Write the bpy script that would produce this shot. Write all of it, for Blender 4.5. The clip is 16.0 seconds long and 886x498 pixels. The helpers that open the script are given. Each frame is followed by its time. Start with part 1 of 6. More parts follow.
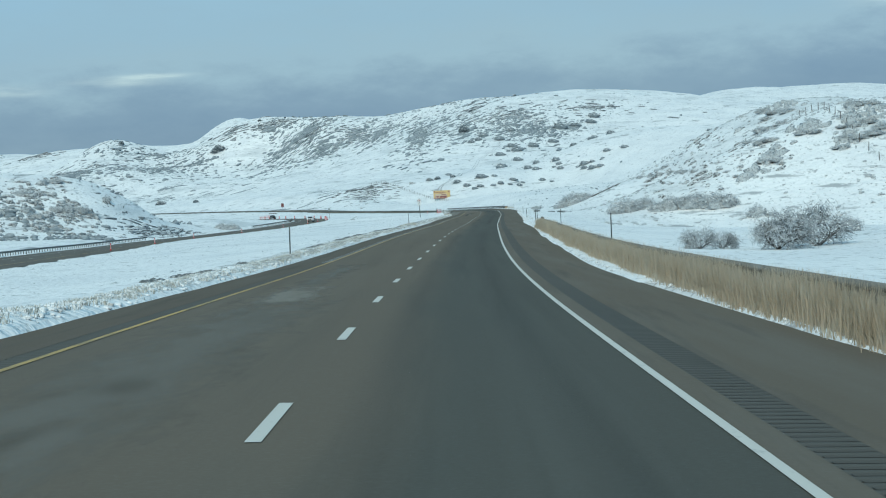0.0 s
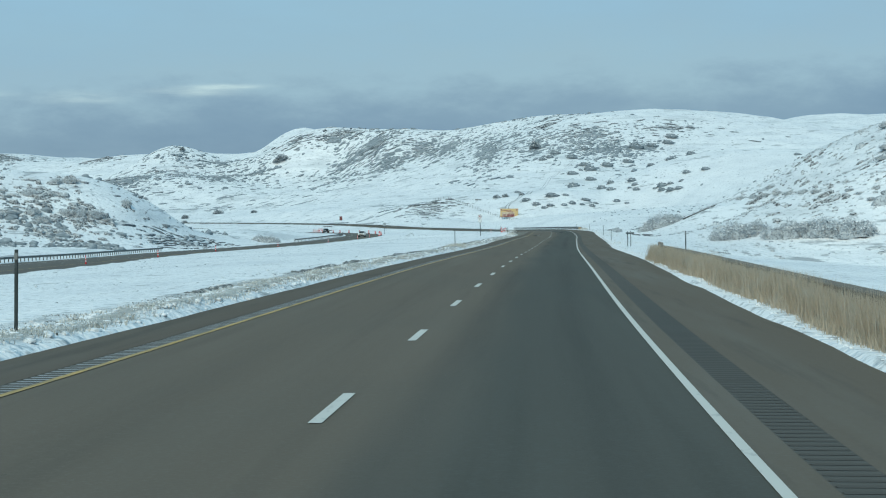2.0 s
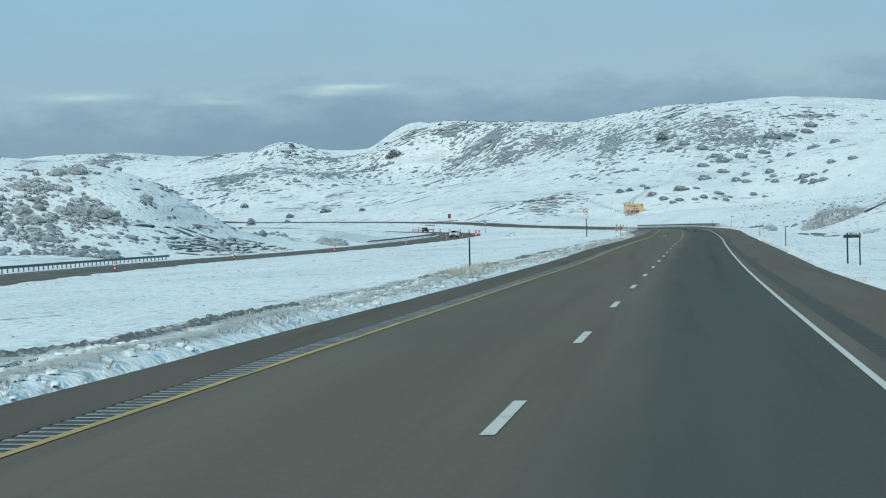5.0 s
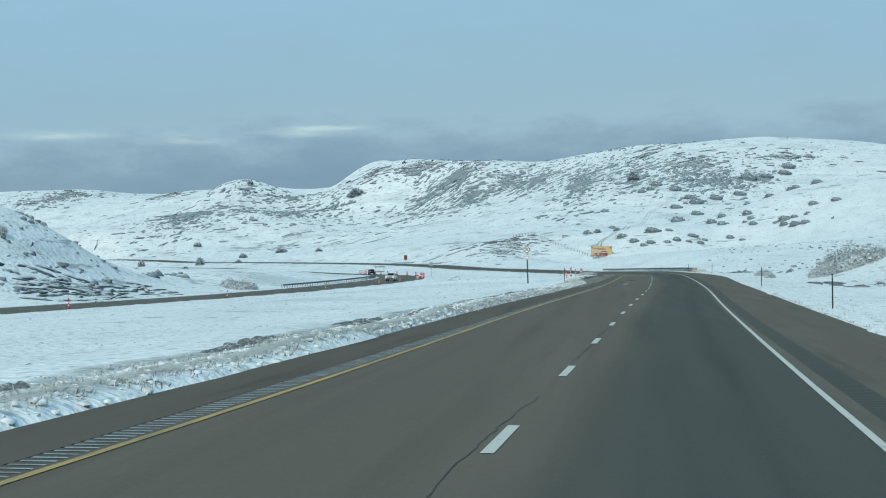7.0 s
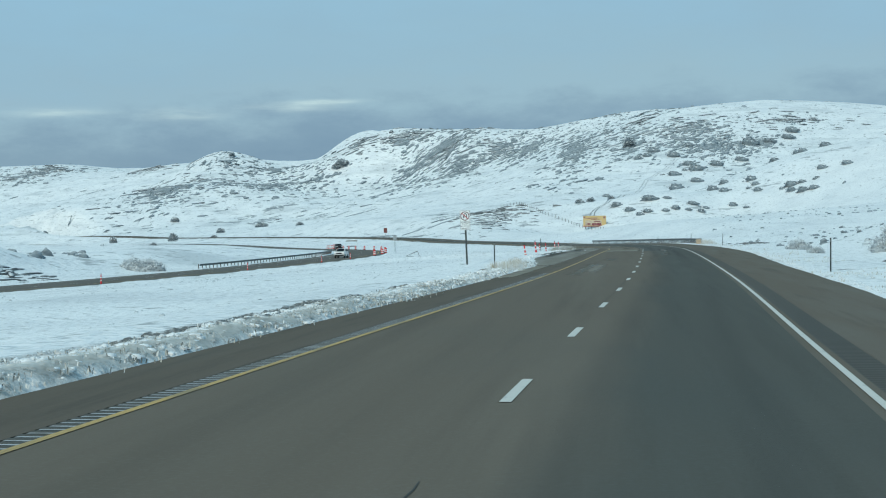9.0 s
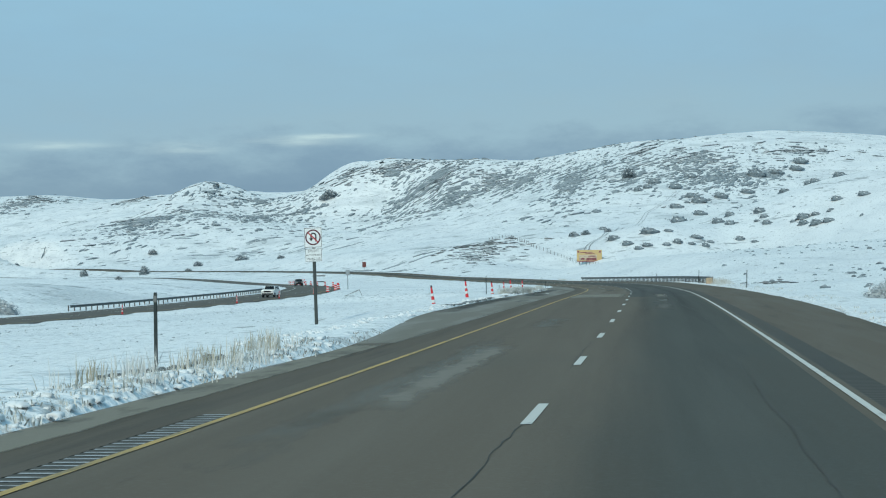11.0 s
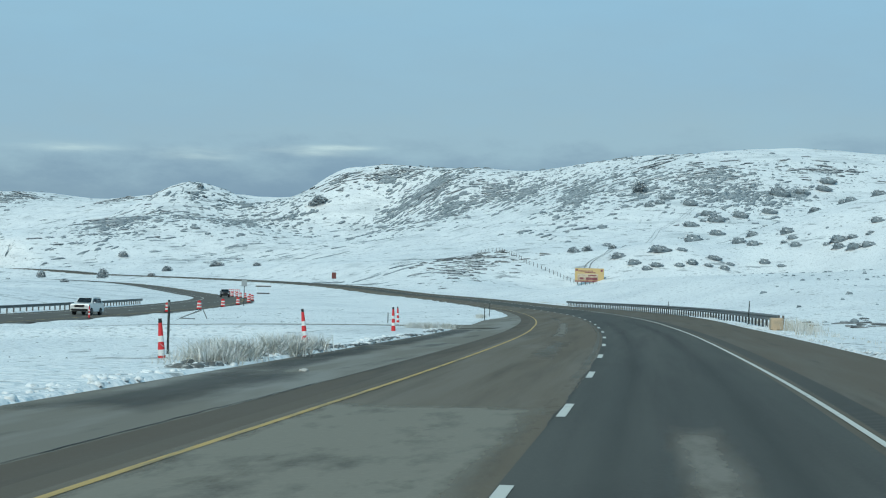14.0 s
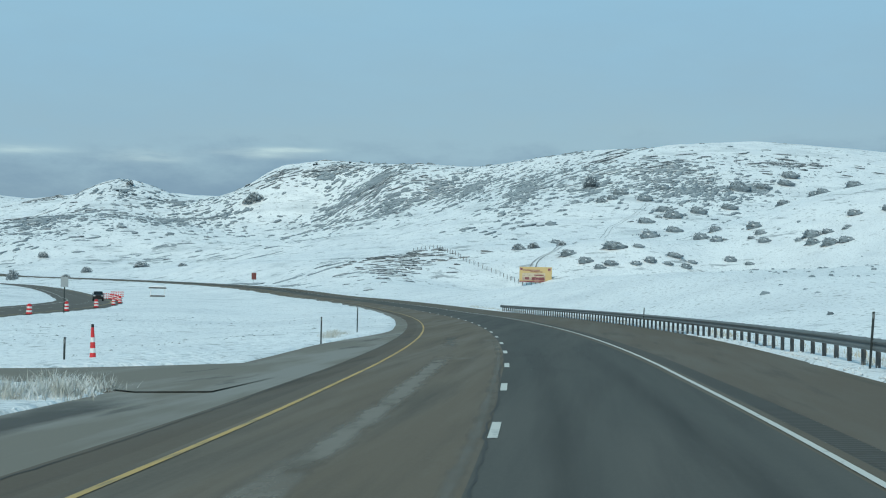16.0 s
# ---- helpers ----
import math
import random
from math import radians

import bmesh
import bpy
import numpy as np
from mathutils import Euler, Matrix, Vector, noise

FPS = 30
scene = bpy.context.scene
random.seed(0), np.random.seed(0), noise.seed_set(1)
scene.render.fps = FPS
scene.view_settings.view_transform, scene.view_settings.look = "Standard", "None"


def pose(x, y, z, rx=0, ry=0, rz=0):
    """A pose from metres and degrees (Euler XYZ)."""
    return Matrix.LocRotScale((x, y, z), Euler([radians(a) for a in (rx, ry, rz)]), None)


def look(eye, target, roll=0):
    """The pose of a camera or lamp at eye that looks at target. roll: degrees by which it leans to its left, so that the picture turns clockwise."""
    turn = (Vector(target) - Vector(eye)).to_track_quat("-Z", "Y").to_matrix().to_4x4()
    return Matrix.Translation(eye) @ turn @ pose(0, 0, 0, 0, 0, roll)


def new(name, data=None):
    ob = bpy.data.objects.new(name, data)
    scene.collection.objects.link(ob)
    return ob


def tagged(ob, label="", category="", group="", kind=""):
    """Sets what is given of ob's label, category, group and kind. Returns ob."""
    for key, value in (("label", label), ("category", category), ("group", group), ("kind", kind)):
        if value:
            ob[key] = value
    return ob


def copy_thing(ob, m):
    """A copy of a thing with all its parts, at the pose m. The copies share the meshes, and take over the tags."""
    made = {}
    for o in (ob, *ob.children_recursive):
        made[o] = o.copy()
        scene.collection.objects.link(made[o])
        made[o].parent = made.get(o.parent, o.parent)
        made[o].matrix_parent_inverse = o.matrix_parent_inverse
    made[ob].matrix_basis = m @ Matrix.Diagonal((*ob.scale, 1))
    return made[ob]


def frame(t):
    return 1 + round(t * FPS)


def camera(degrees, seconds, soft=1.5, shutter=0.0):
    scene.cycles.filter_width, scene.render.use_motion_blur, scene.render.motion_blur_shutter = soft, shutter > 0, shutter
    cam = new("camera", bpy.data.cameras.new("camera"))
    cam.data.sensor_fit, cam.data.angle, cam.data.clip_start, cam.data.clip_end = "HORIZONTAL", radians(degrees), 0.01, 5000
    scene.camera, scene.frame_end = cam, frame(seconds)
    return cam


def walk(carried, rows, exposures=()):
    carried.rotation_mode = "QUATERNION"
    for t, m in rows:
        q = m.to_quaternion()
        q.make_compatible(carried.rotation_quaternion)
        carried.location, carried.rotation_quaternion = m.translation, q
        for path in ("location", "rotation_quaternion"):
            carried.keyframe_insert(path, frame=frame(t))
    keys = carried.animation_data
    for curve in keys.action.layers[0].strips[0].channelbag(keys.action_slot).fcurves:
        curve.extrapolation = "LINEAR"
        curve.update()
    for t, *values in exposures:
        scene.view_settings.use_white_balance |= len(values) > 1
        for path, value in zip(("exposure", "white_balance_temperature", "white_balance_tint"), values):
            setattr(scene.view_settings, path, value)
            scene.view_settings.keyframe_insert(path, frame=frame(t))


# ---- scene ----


def way(x, y, z, yaw, pitch, lean):
    """Camera pose from a place, a heading east of north, an upward tilt and a lean to the right."""
    return pose(x, y, z, 0, 0, -yaw) @ pose(0, 0, 0, 90 + pitch) @ pose(0, 0, 0, 0, 0, -lean)


cam = camera(26.728, 16.0, soft=1.1)
walk(cam, [
    (0, way(1.71, -14.02, 1.635, -0.578, -0.982, 2.649)),
    (0.5, way(1.56, 0.54, 1.668, 1.608, -1.405, 2.501)),
    (1, way(1.58, 14.86, 1.688, 1.715, -0.859, 1.648)),
    (1.5, way(1.67, 29.95, 1.662, -0.180, -0.458, 0.893)),
    (2, way(1.90, 44.18, 1.625, -2.627, -0.352, 0.620)),
    (2.5, way(2.00, 58.63, 1.621, -4.940, -0.420, 0.499)),
    (3, way(2.10, 72.67, 1.719, -6.724, -0.449, 0.533)),
    (3.2, way(2.13, 78.44, 1.749, -7.162, -0.406, 0.754)),
    (5.3, way(2.76, 139.80, 2.151, -6.357, -0.332, 1.109)),
    (5.5, way(2.86, 145.68, 2.171, -6.243, -0.111, 1.123)),
    (6, way(3.13, 160.49, 2.234, -5.988, 0.465, 0.869)),
    (6.5, way(3.43, 175.40, 2.291, -5.820, 0.880, 0.545)),
    (7, way(3.74, 190.08, 2.319, -5.683, 0.930, 0.460)),
    (7.5, way(4.06, 204.61, 2.354, -5.636, 0.691, 0.631)),
    (8, way(4.39, 219.15, 2.428, -5.621, 0.353, 0.941)),
    (8.5, way(4.73, 233.76, 2.603, -5.645, 0.087, 1.327)),
    (8.7, way(4.87, 239.71, 2.663, -5.671, 0.071, 1.147)),
    (10.8, way(6.33, 302.73, 3.130, -5.626, 1.020, 0.959)),
    (11, way(6.44, 308.83, 3.200, -5.682, 1.165, 0.772)),
    (11.5, way(6.68, 324.03, 3.379, -5.782, 1.464, 0.493)),
    (12, way(6.95, 339.50, 3.505, -5.864, 1.689, 0.233)),
    (12.5, way(7.20, 354.63, 3.663, -5.790, 1.794, -0.138)),
    (13, way(7.38, 370.13, 3.813, -5.781, 1.768, -0.654)),
    (13.5, way(7.47, 385.73, 3.958, -5.835, 1.701, -1.208)),
    (14, way(7.53, 401.33, 4.091, -6.002, 1.640, -1.417)),
    (14.5, way(7.53, 416.69, 4.240, -6.466, 1.664, -1.425)),
    (15, way(7.49, 432.21, 4.341, -6.979, 1.720, -1.441)),
    (15.5, way(7.35, 448.41, 4.414, -6.220, 1.790, -1.302)),
    (16, way(7.13, 464.16, 4.524, -4.491, 1.740, -1.255)),
], [(0, 0.12, 7030, 0), (16, 0.08, 7030, 0)])

# ---- light ----
SUN_DIR = (radians(38), radians(200))
world = bpy.data.worlds.new("sky")
scene.world = world
world.use_nodes = True
wn, wl = world.node_tree.nodes, world.node_tree.links
wn.clear()


def node(tree, kind, **values):
    n = tree.nodes.new(kind)
    for key, value in values.items():
        n.inputs[key.replace("_", " ")].default_value = value
    return n


sky = wn.new("ShaderNodeTexSky")
sky.sky_type, sky.sun_disc = "NISHITA", False
sky.sun_elevation, sky.sun_rotation = SUN_DIR
sky.dust_density, sky.air_density, sky.altitude = 1.2, 1.0, 1800
geo = wn.new("ShaderNodeTexCoord")
sep = wn.new("ShaderNodeSeparateXYZ")
wl.new(geo.outputs["Generated"], sep.inputs[0])
# thin overcast veil with a grey-blue cloud bank low over the horizon


def calc(op, a, b=None, c=None):
    m_ = wn.new("ShaderNodeMath")
    m_.operation = op
    for i, v in enumerate((a, b, c)):
        if v is None:
            continue
        if isinstance(v, (int, float)):
            m_.inputs[i].default_value = v
        else:
            wl.new(v, m_.inputs[i])
    return m_.outputs[0]


def cloud_noise(scale, detail, rough):
    mp_ = wn.new("ShaderNodeMapping")
    mp_.inputs["Scale"].default_value = scale
    wl.new(geo.outputs["Generated"], mp_.inputs[0])
    nz_ = node(world.node_tree, "ShaderNodeTexNoise", Scale=1.0, Detail=detail, Roughness=rough)
    wl.new(mp_.outputs[0], nz_.inputs["Vector"])
    return nz_.outputs["Fac"]


azimuth = calc("ARCTAN2", sep.outputs["X"], sep.outputs["Y"])
puffs = cloud_noise((22, 22, 60), 6.0, 0.62)
broad = cloud_noise((4, 4, 10), 3.0, 0.5)
# the bank's top climbs to the east
top = calc("MULTIPLY_ADD", azimuth, 0.035, 0.0)
shift = calc("ADD", calc("MULTIPLY_ADD", puffs, -0.046, 0.023), calc("MULTIPLY_ADD", broad, -0.014, 0.007))
lifted = calc("ADD", calc("SUBTRACT", sep.outputs["Z"], top), shift)
bank = wn.new("ShaderNodeValToRGB")
bank.color_ramp.elements[0].position, bank.color_ramp.elements[0].color = 0.0, (0.155, 0.265, 0.42, 1)
bank.color_ramp.elements[1].position, bank.color_ramp.elements[1].color = 0.5, (0.20, 0.45, 0.70, 1)
for at, col in ((0.05, (0.128, 0.230, 0.40)), (0.068, (0.16, 0.270, 0.44)), (0.077, (0.208, 0.332, 0.50)), (0.088, (0.27, 0.42, 0.59)), (0.11, (0.262, 0.43, 0.622)), (0.16, (0.268, 0.475, 0.705)), (0.24, (0.24, 0.468, 0.745))):
    e = bank.color_ramp.elements.new(at)
    e.color = (*col, 1)
wl.new(lifted, bank.inputs[0])
skyscale = wn.new("ShaderNodeVectorMath")
skyscale.operation = "SCALE"
skyscale.inputs["Scale"].default_value = 0.1
wl.new(sky.outputs[0], skyscale.inputs[0])
blend = wn.new("ShaderNodeMix")
blend.data_type = "RGBA"
blend.inputs["Factor"].default_value = 0.88
wl.new(skyscale.outputs[0], blend.inputs["A"])
wl.new(bank.outputs[0], blend.inputs["B"])
# lit cloud tops: long pale streaks resting on the bank
streak = None
for az_, el_, wide_, thick_, power_ in ((-9.3, 4.66, 1.0, 0.07, 0.9), (-10.2, 4.5, 1.2, 0.12, 0.45), (-13.6, 4.32, 1.1, 0.18, 0.4), (-17.4, 4.4, 1.3, 0.13, 0.5), (14.0, 5.9, 1.5, 0.2, 0.6), (-24, 4.7, 2.5, 0.3, 0.5), (30, 6, 3.5, 0.4, 0.5)):
    u = calc("DIVIDE", calc("SUBTRACT", azimuth, radians(az_)), radians(wide_))
    v = calc("DIVIDE", calc("SUBTRACT", sep.outputs["Z"], math.sin(radians(el_))), radians(thick_))
    q = calc("ADD", calc("MULTIPLY", u, u), calc("MULTIPLY", v, v))
    g = calc("MULTIPLY", calc("EXPONENT", calc("MULTIPLY", q, -1.0)), power_)
    streak = g if streak is None else calc("ADD", streak, g)
wisp = cloud_noise((30, 30, 260), 5.0, 0.6)
haze = cloud_noise((3, 3, 16), 4.0, 0.55)
streak = calc("MULTIPLY", streak, calc("MULTIPLY_ADD", wisp, 3.0, -0.85))
veil = wn.new("ShaderNodeMapRange")
veil.inputs["From Min"].default_value, veil.inputs["From Max"].default_value, veil.inputs["To Max"].default_value = 0.42, 0.75, 0.2
wl.new(haze, veil.inputs["Value"])
veiled = wn.new("ShaderNodeMix")
veiled.data_type = "RGBA"
veiled.inputs["B"].default_value = (0.36, 0.52, 0.62, 1)
wl.new(veil.outputs[0], veiled.inputs["Factor"])
wl.new(blend.outputs["Result"], veiled.inputs["A"])
withwisp = wn.new("ShaderNodeMix")
withwisp.data_type = "RGBA"
withwisp.inputs["B"].default_value = (0.58, 0.745, 0.84, 1)
wl.new(streak, withwisp.inputs["Factor"])
wl.new(veiled.outputs["Result"], withwisp.inputs["A"])
bg = node(world.node_tree, "ShaderNodeBackground", Strength=1.0)
wl.new(withwisp.outputs["Result"], bg.inputs[0])
wl.new(bg.outputs[0], wn.new("ShaderNodeOutputWorld").inputs[0])

sun = new("sun", bpy.data.lights.new("sun", "SUN"))
sun.data.energy, sun.data.angle, sun.data.color = 1.95, radians(14), (1.0, 0.97, 0.92)
sun.matrix_basis = look((0, 0, 0), (-math.sin(SUN_DIR[1]) * math.cos(SUN_DIR[0]), -math.cos(SUN_DIR[1]) * math.cos(SUN_DIR[0]), -math.sin(SUN_DIR[0])))

# ---- materials ----


def material(name, color, rough=0.8, metal=0.0, spots=(), bump=0.0, bump_scale=30.0, spec=0.3):
    """A principled surface. spots: (colour, scale xyz, from, to, strength) patches of a second tone by noise, in metres."""
    mat = bpy.data.materials.new(name)
    mat.use_nodes = True
    t = mat.node_tree
    b = t.nodes["Principled BSDF"]
    b.inputs["Roughness"].default_value, b.inputs["Metallic"].default_value = rough, metal
    b.inputs["Specular IOR Level"].default_value = spec
    co = t.nodes.new("ShaderNodeNewGeometry")
    rgb = t.nodes.new("ShaderNodeRGB")
    rgb.outputs[0].default_value = (*color, 1)
    last = rgb.outputs[0]
    for tone, scale, lo, hi, power in spots:
        mp = t.nodes.new("ShaderNodeMapping")
        mp.inputs["Scale"].default_value = scale
        t.links.new(co.outputs["Position"], mp.inputs[0])
        nz = node(t, "ShaderNodeTexNoise", Scale=1.0, Detail=5.0, Roughness=0.6)
        t.links.new(mp.outputs[0], nz.inputs["Vector"])
        rg = t.nodes.new("ShaderNodeMapRange")
        rg.inputs["From Min"].default_value, rg.inputs["From Max"].default_value = lo, hi
        rg.inputs["To Max"].default_value = power
        t.links.new(nz.outputs["Fac"], rg.inputs["Value"])
        mx = t.nodes.new("ShaderNodeMix")
        mx.data_type = "RGBA"
        mx.inputs["B"].default_value = (*tone, 1)
        t.links.new(rg.outputs[0], mx.inputs["Factor"])
        t.links.new(last, mx.inputs["A"])
        last = mx.outputs["Result"]
    t.links.new(last, b.inputs["Base Color"])
    if bump:
        nz = node(t, "ShaderNodeTexNoise", Scale=bump_scale, Detail=4.0)
        t.links.new(co.outputs["Position"], nz.inputs["Vector"])
        bp = node(t, "ShaderNodeBump", Strength=bump, Distance=0.6 / bump_scale)
        t.links.new(nz.outputs["Fac"], bp.inputs["Height"])
        t.links.new(bp.outputs[0], b.inputs["Normal"])
    return mat


M_SNOW = material("snow", (0.82, 0.84, 0.845), 0.9, spots=[
    ((0.68, 0.71, 0.73), (0.07, 0.04, 0.2), 0.42, 0.70, 0.8),
    ((0.45, 0.475, 0.49), (0.030, 0.020, 0.16), 0.60, 0.70, 0.3),
    ((0.28, 0.30, 0.31), (0.12, 0.10, 0.75), 0.65, 0.70, 0.5),
    ((0.26, 0.27, 0.27), (0.5, 0.33, 1.0), 0.63, 0.69, 0.8),
    ((0.40, 0.42, 0.425), (2.6, 1.5, 3.0), 0.56, 0.65, 0.8)], bump=1.0, bump_scale=2.2, spec=0.1)
M_ASPHALT_R = material("dark_asphalt", (0.084, 0.085, 0.077), 0.9, spots=[
    ((0.120, 0.116, 0.102), (0.7, 0.02, 1), 0.42, 0.72, 0.8), ((0.064, 0.063, 0.058), (1.5, 0.045, 1), 0.48, 0.72, 0.7),
    ((0.068, 0.066, 0.060), (0.35, 0.11, 1), 0.56, 0.7, 0.5), ((0.14, 0.133, 0.118), (18, 18, 18), 0.5, 0.8, 0.45)], bump=0.2, bump_scale=60, spec=0.12)
M_ASPHALT_L = material("brown_asphalt", (0.148, 0.122, 0.091), 0.9, spots=[
    ((0.198, 0.178, 0.148), (0.7, 0.022, 1), 0.45, 0.72, 0.9), ((0.082, 0.073, 0.058), (1.4, 0.045, 1), 0.48, 0.72, 0.75),
    ((0.22, 0.20, 0.172), (0.45, 0.06, 1), 0.60, 0.72, 0.6), ((0.19, 0.172, 0.145), (18, 18, 18), 0.5, 0.8, 0.45)], bump=0.2, bump_scale=60, spec=0.12)
M_SHOULDER = material("shoulder_asphalt", (0.130, 0.109, 0.084), 0.9, spots=[
    ((0.155, 0.142, 0.120), (0.9, 0.05, 1), 0.45, 0.75, 0.8), ((0.062, 0.058, 0.050), (1.8, 0.08, 1), 0.55, 0.8, 0.7), ((0.17, 0.16, 0.14), (16, 16, 16), 0.5, 0.8, 0.4)], bump=0.2, bump_scale=50, spec=0.12)
M_LOWER = material("grey_asphalt", (0.125, 0.116, 0.102), 0.9, spots=[
    ((0.16, 0.152, 0.138), (0.9, 0.05, 1), 0.45, 0.75, 0.8), ((0.068, 0.065, 0.060), (1.8, 0.08, 1), 0.55, 0.8, 0.6)], bump=0.2, bump_scale=50, spec=0.12)
M_SHOULDER_L = material("worn_shoulder_asphalt", (0.118, 0.098, 0.076), 0.9, spots=[
    ((0.135, 0.12, 0.10), (0.9, 0.05, 1), 0.45, 0.75, 0.8), ((0.062, 0.056, 0.046), (1.8, 0.08, 1), 0.52, 0.75, 0.7), ((0.15, 0.14, 0.12), (16, 16, 16), 0.5, 0.8, 0.4)], bump=0.2, bump_scale=50, spec=0.12)
M_PATCH = material("pale_worn_asphalt", (0.195, 0.180, 0.150), 0.9, spots=[
    ((0.265, 0.257, 0.232), (0.5, 0.05, 1), 0.46, 0.60, 0.85), ((0.10, 0.097, 0.087), (0.9, 0.09, 1), 0.60, 0.68, 0.75), ((0.2, 0.195, 0.18), (16, 16, 16), 0.5, 0.8, 0.4)], bump=0.2, bump_scale=50, spec=0.12)


def newer_half(mat, tint, start, end):
    """Tints the surface from one distance right of the lane line on, over a ragged soft border: the newer half of the pavement."""
    t = mat.node_tree
    b = t.nodes["Principled BSDF"]
    under = b.inputs["Base Color"].links[0].from_socket
    tc, sx_, g = t.nodes.new("ShaderNodeTexCoord"), t.nodes.new("ShaderNodeSeparateXYZ"), t.nodes.new("ShaderNodeNewGeometry")
    t.links.new(tc.outputs["UV"], sx_.inputs[0])
    mp = t.nodes.new("ShaderNodeMapping")
    mp.inputs["Scale"].default_value = (0.5, 0.05, 1)
    t.links.new(g.outputs["Position"], mp.inputs[0])
    nz = node(t, "ShaderNodeTexNoise", Scale=1.0, Detail=4.0, Roughness=0.6)
    t.links.new(mp.outputs[0], nz.inputs["Vector"])
    add = t.nodes.new("ShaderNodeMath")
    add.operation = "MULTIPLY_ADD"
    add.inputs[1].default_value = 0.06
    t.links.new(nz.outputs["Fac"], add.inputs[0])
    t.links.new(sx_.outputs["X"], add.inputs[2])
    rg = t.nodes.new("ShaderNodeMapRange")
    rg.interpolation_type = "SMOOTHSTEP"
    rg.inputs["From Min"].default_value, rg.inputs["From Max"].default_value = start / 20 + 0.53, end / 20 + 0.53
    t.links.new(add.outputs[0], rg.inputs["Value"])
    mx = t.nodes.new("ShaderNodeMix")
    mx.data_type, mx.blend_type = "RGBA", "MULTIPLY"
    mx.inputs["B"].default_value = (*tint, 1)
    t.links.new(rg.outputs[0], mx.inputs["Factor"])
    t.links.new(under, mx.inputs["A"])
    t.links.new(mx.outputs["Result"], b.inputs["Base Color"])


M_LANES = material("weathered_asphalt", (0.138, 0.115, 0.089), 0.9, spots=[
    ((0.164, 0.141, 0.112), (0.6, 0.018, 1), 0.45, 0.72, 0.7), ((0.100, 0.085, 0.066), (1.3, 0.03, 1), 0.50, 0.72, 0.6),
    ((0.124, 0.110, 0.088), (0.22, 0.06, 1), 0.5, 0.7, 0.6), ((0.19, 0.18, 0.155), (18, 18, 18), 0.5, 0.8, 0.4), ((0.07, 0.068, 0.06), (30, 30, 30), 0.58, 0.8, 0.5)], bump=0.25, bump_scale=60, spec=0.12)
newer_half(M_LANES, (0.61, 0.715, 0.79), 0.25, 1.7)


def stain(name, color, dark, sharp=3.0, ragged=1.1, scale=(1.6, 0.4, 1.0), most=0.6):
    """A thin bleached or dirty film that thins out raggedly towards its own borders."""
    mat = material(name, color, 0.9, spots=[(dark, (1.3, 0.35, 1), 0.5, 0.66, 0.8), (tuple(min(1, c_ * 1.3) for c_ in color), (14, 14, 14), 0.5, 0.8, 0.4)], spec=0.12)
    t = mat.node_tree
    tc, sx_ = t.nodes.new("ShaderNodeTexCoord"), t.nodes.new("ShaderNodeSeparateXYZ")
    t.links.new(tc.outputs["UV"], sx_.inputs[0])

    def mth(op, a, b=0.0, c_=0.0):
        m_ = t.nodes.new("ShaderNodeMath")
        m_.operation = op
        for i, v in enumerate((a, b, c_)):
            if isinstance(v, (int, float)):
                m_.inputs[i].default_value = v
            else:
                t.links.new(v, m_.inputs[i])
        return m_.outputs[0]

    u, v = (mth("SUBTRACT", 1.0, mth("ABSOLUTE", mth("MULTIPLY_ADD", sx_.outputs[k], 2.0, -1.0))) for k in ("X", "Y"))
    mp = t.nodes.new("ShaderNodeMapping")
    mp.inputs["Scale"].default_value = scale
    g = t.nodes.new("ShaderNodeNewGeometry")
    t.links.new(g.outputs["Position"], mp.inputs[0])
    nz = node(t, "ShaderNodeTexNoise", Scale=1.0, Detail=5.0, Roughness=0.65)
    t.links.new(mp.outputs[0], nz.inputs["Vector"])
    e = mth("MINIMUM", mth("MULTIPLY", u, sharp * 0.6), mth("MULTIPLY", v, sharp))
    e = mth("ADD", mth("MINIMUM", e, 1.0), mth("MULTIPLY_ADD", nz.outputs["Fac"], 2 * ragged, -ragged))
    rg = t.nodes.new("ShaderNodeMapRange")
    rg.inputs["From Min"].default_value, rg.inputs["From Max"].default_value, rg.inputs["To Max"].default_value = 0.25, 0.9, most
    t.links.new(e, rg.inputs["Value"])
    clear, mix = t.nodes.new("ShaderNodeBsdfTransparent"), t.nodes.new("ShaderNodeMixShader")
    t.links.new(rg.outputs[0], mix.inputs[0])
    t.links.new(clear.outputs[0], mix.inputs[1])
    t.links.new(t.nodes["Principled BSDF"].outputs[0], mix.inputs[2])
    t.links.new(mix.outputs[0], t.nodes["Material Output"].inputs[0])
    return mat


M_DARKFILM = stain("dark_tyre_film", (0.058, 0.064, 0.066), (0.05, 0.055, 0.057), 1.3, 0.35, (0.5, 0.03, 1), most=0.2)
M_STAIN = stain("bleached_film", (0.225, 0.215, 0.19), (0.13, 0.12, 0.10), 1.8, 0.9, most=0.5)
M_TURF = stain("bare_turf", (0.30, 0.305, 0.285), (0.10, 0.105, 0.10), 2.2, 1.3, (1.3, 0.5, 1.3), most=0.4)
M_GRIME = stain("grimy_snow", (0.50, 0.50, 0.46), (0.34, 0.34, 0.31), 2.0, 1.1, (2.2, 1.0, 2.2), most=0.6)
M_THINFILM = stain("thin_tyre_film", (0.085, 0.090, 0.09), (0.07, 0.075, 0.075), 1.3, 0.35, (0.5, 0.03, 1), most=0.12)
M_WETFILM = stain("dark_damp_film", (0.072, 0.075, 0.074), (0.055, 0.058, 0.058), 2.2, 0.9, (0.7, 0.16, 1), most=0.48)
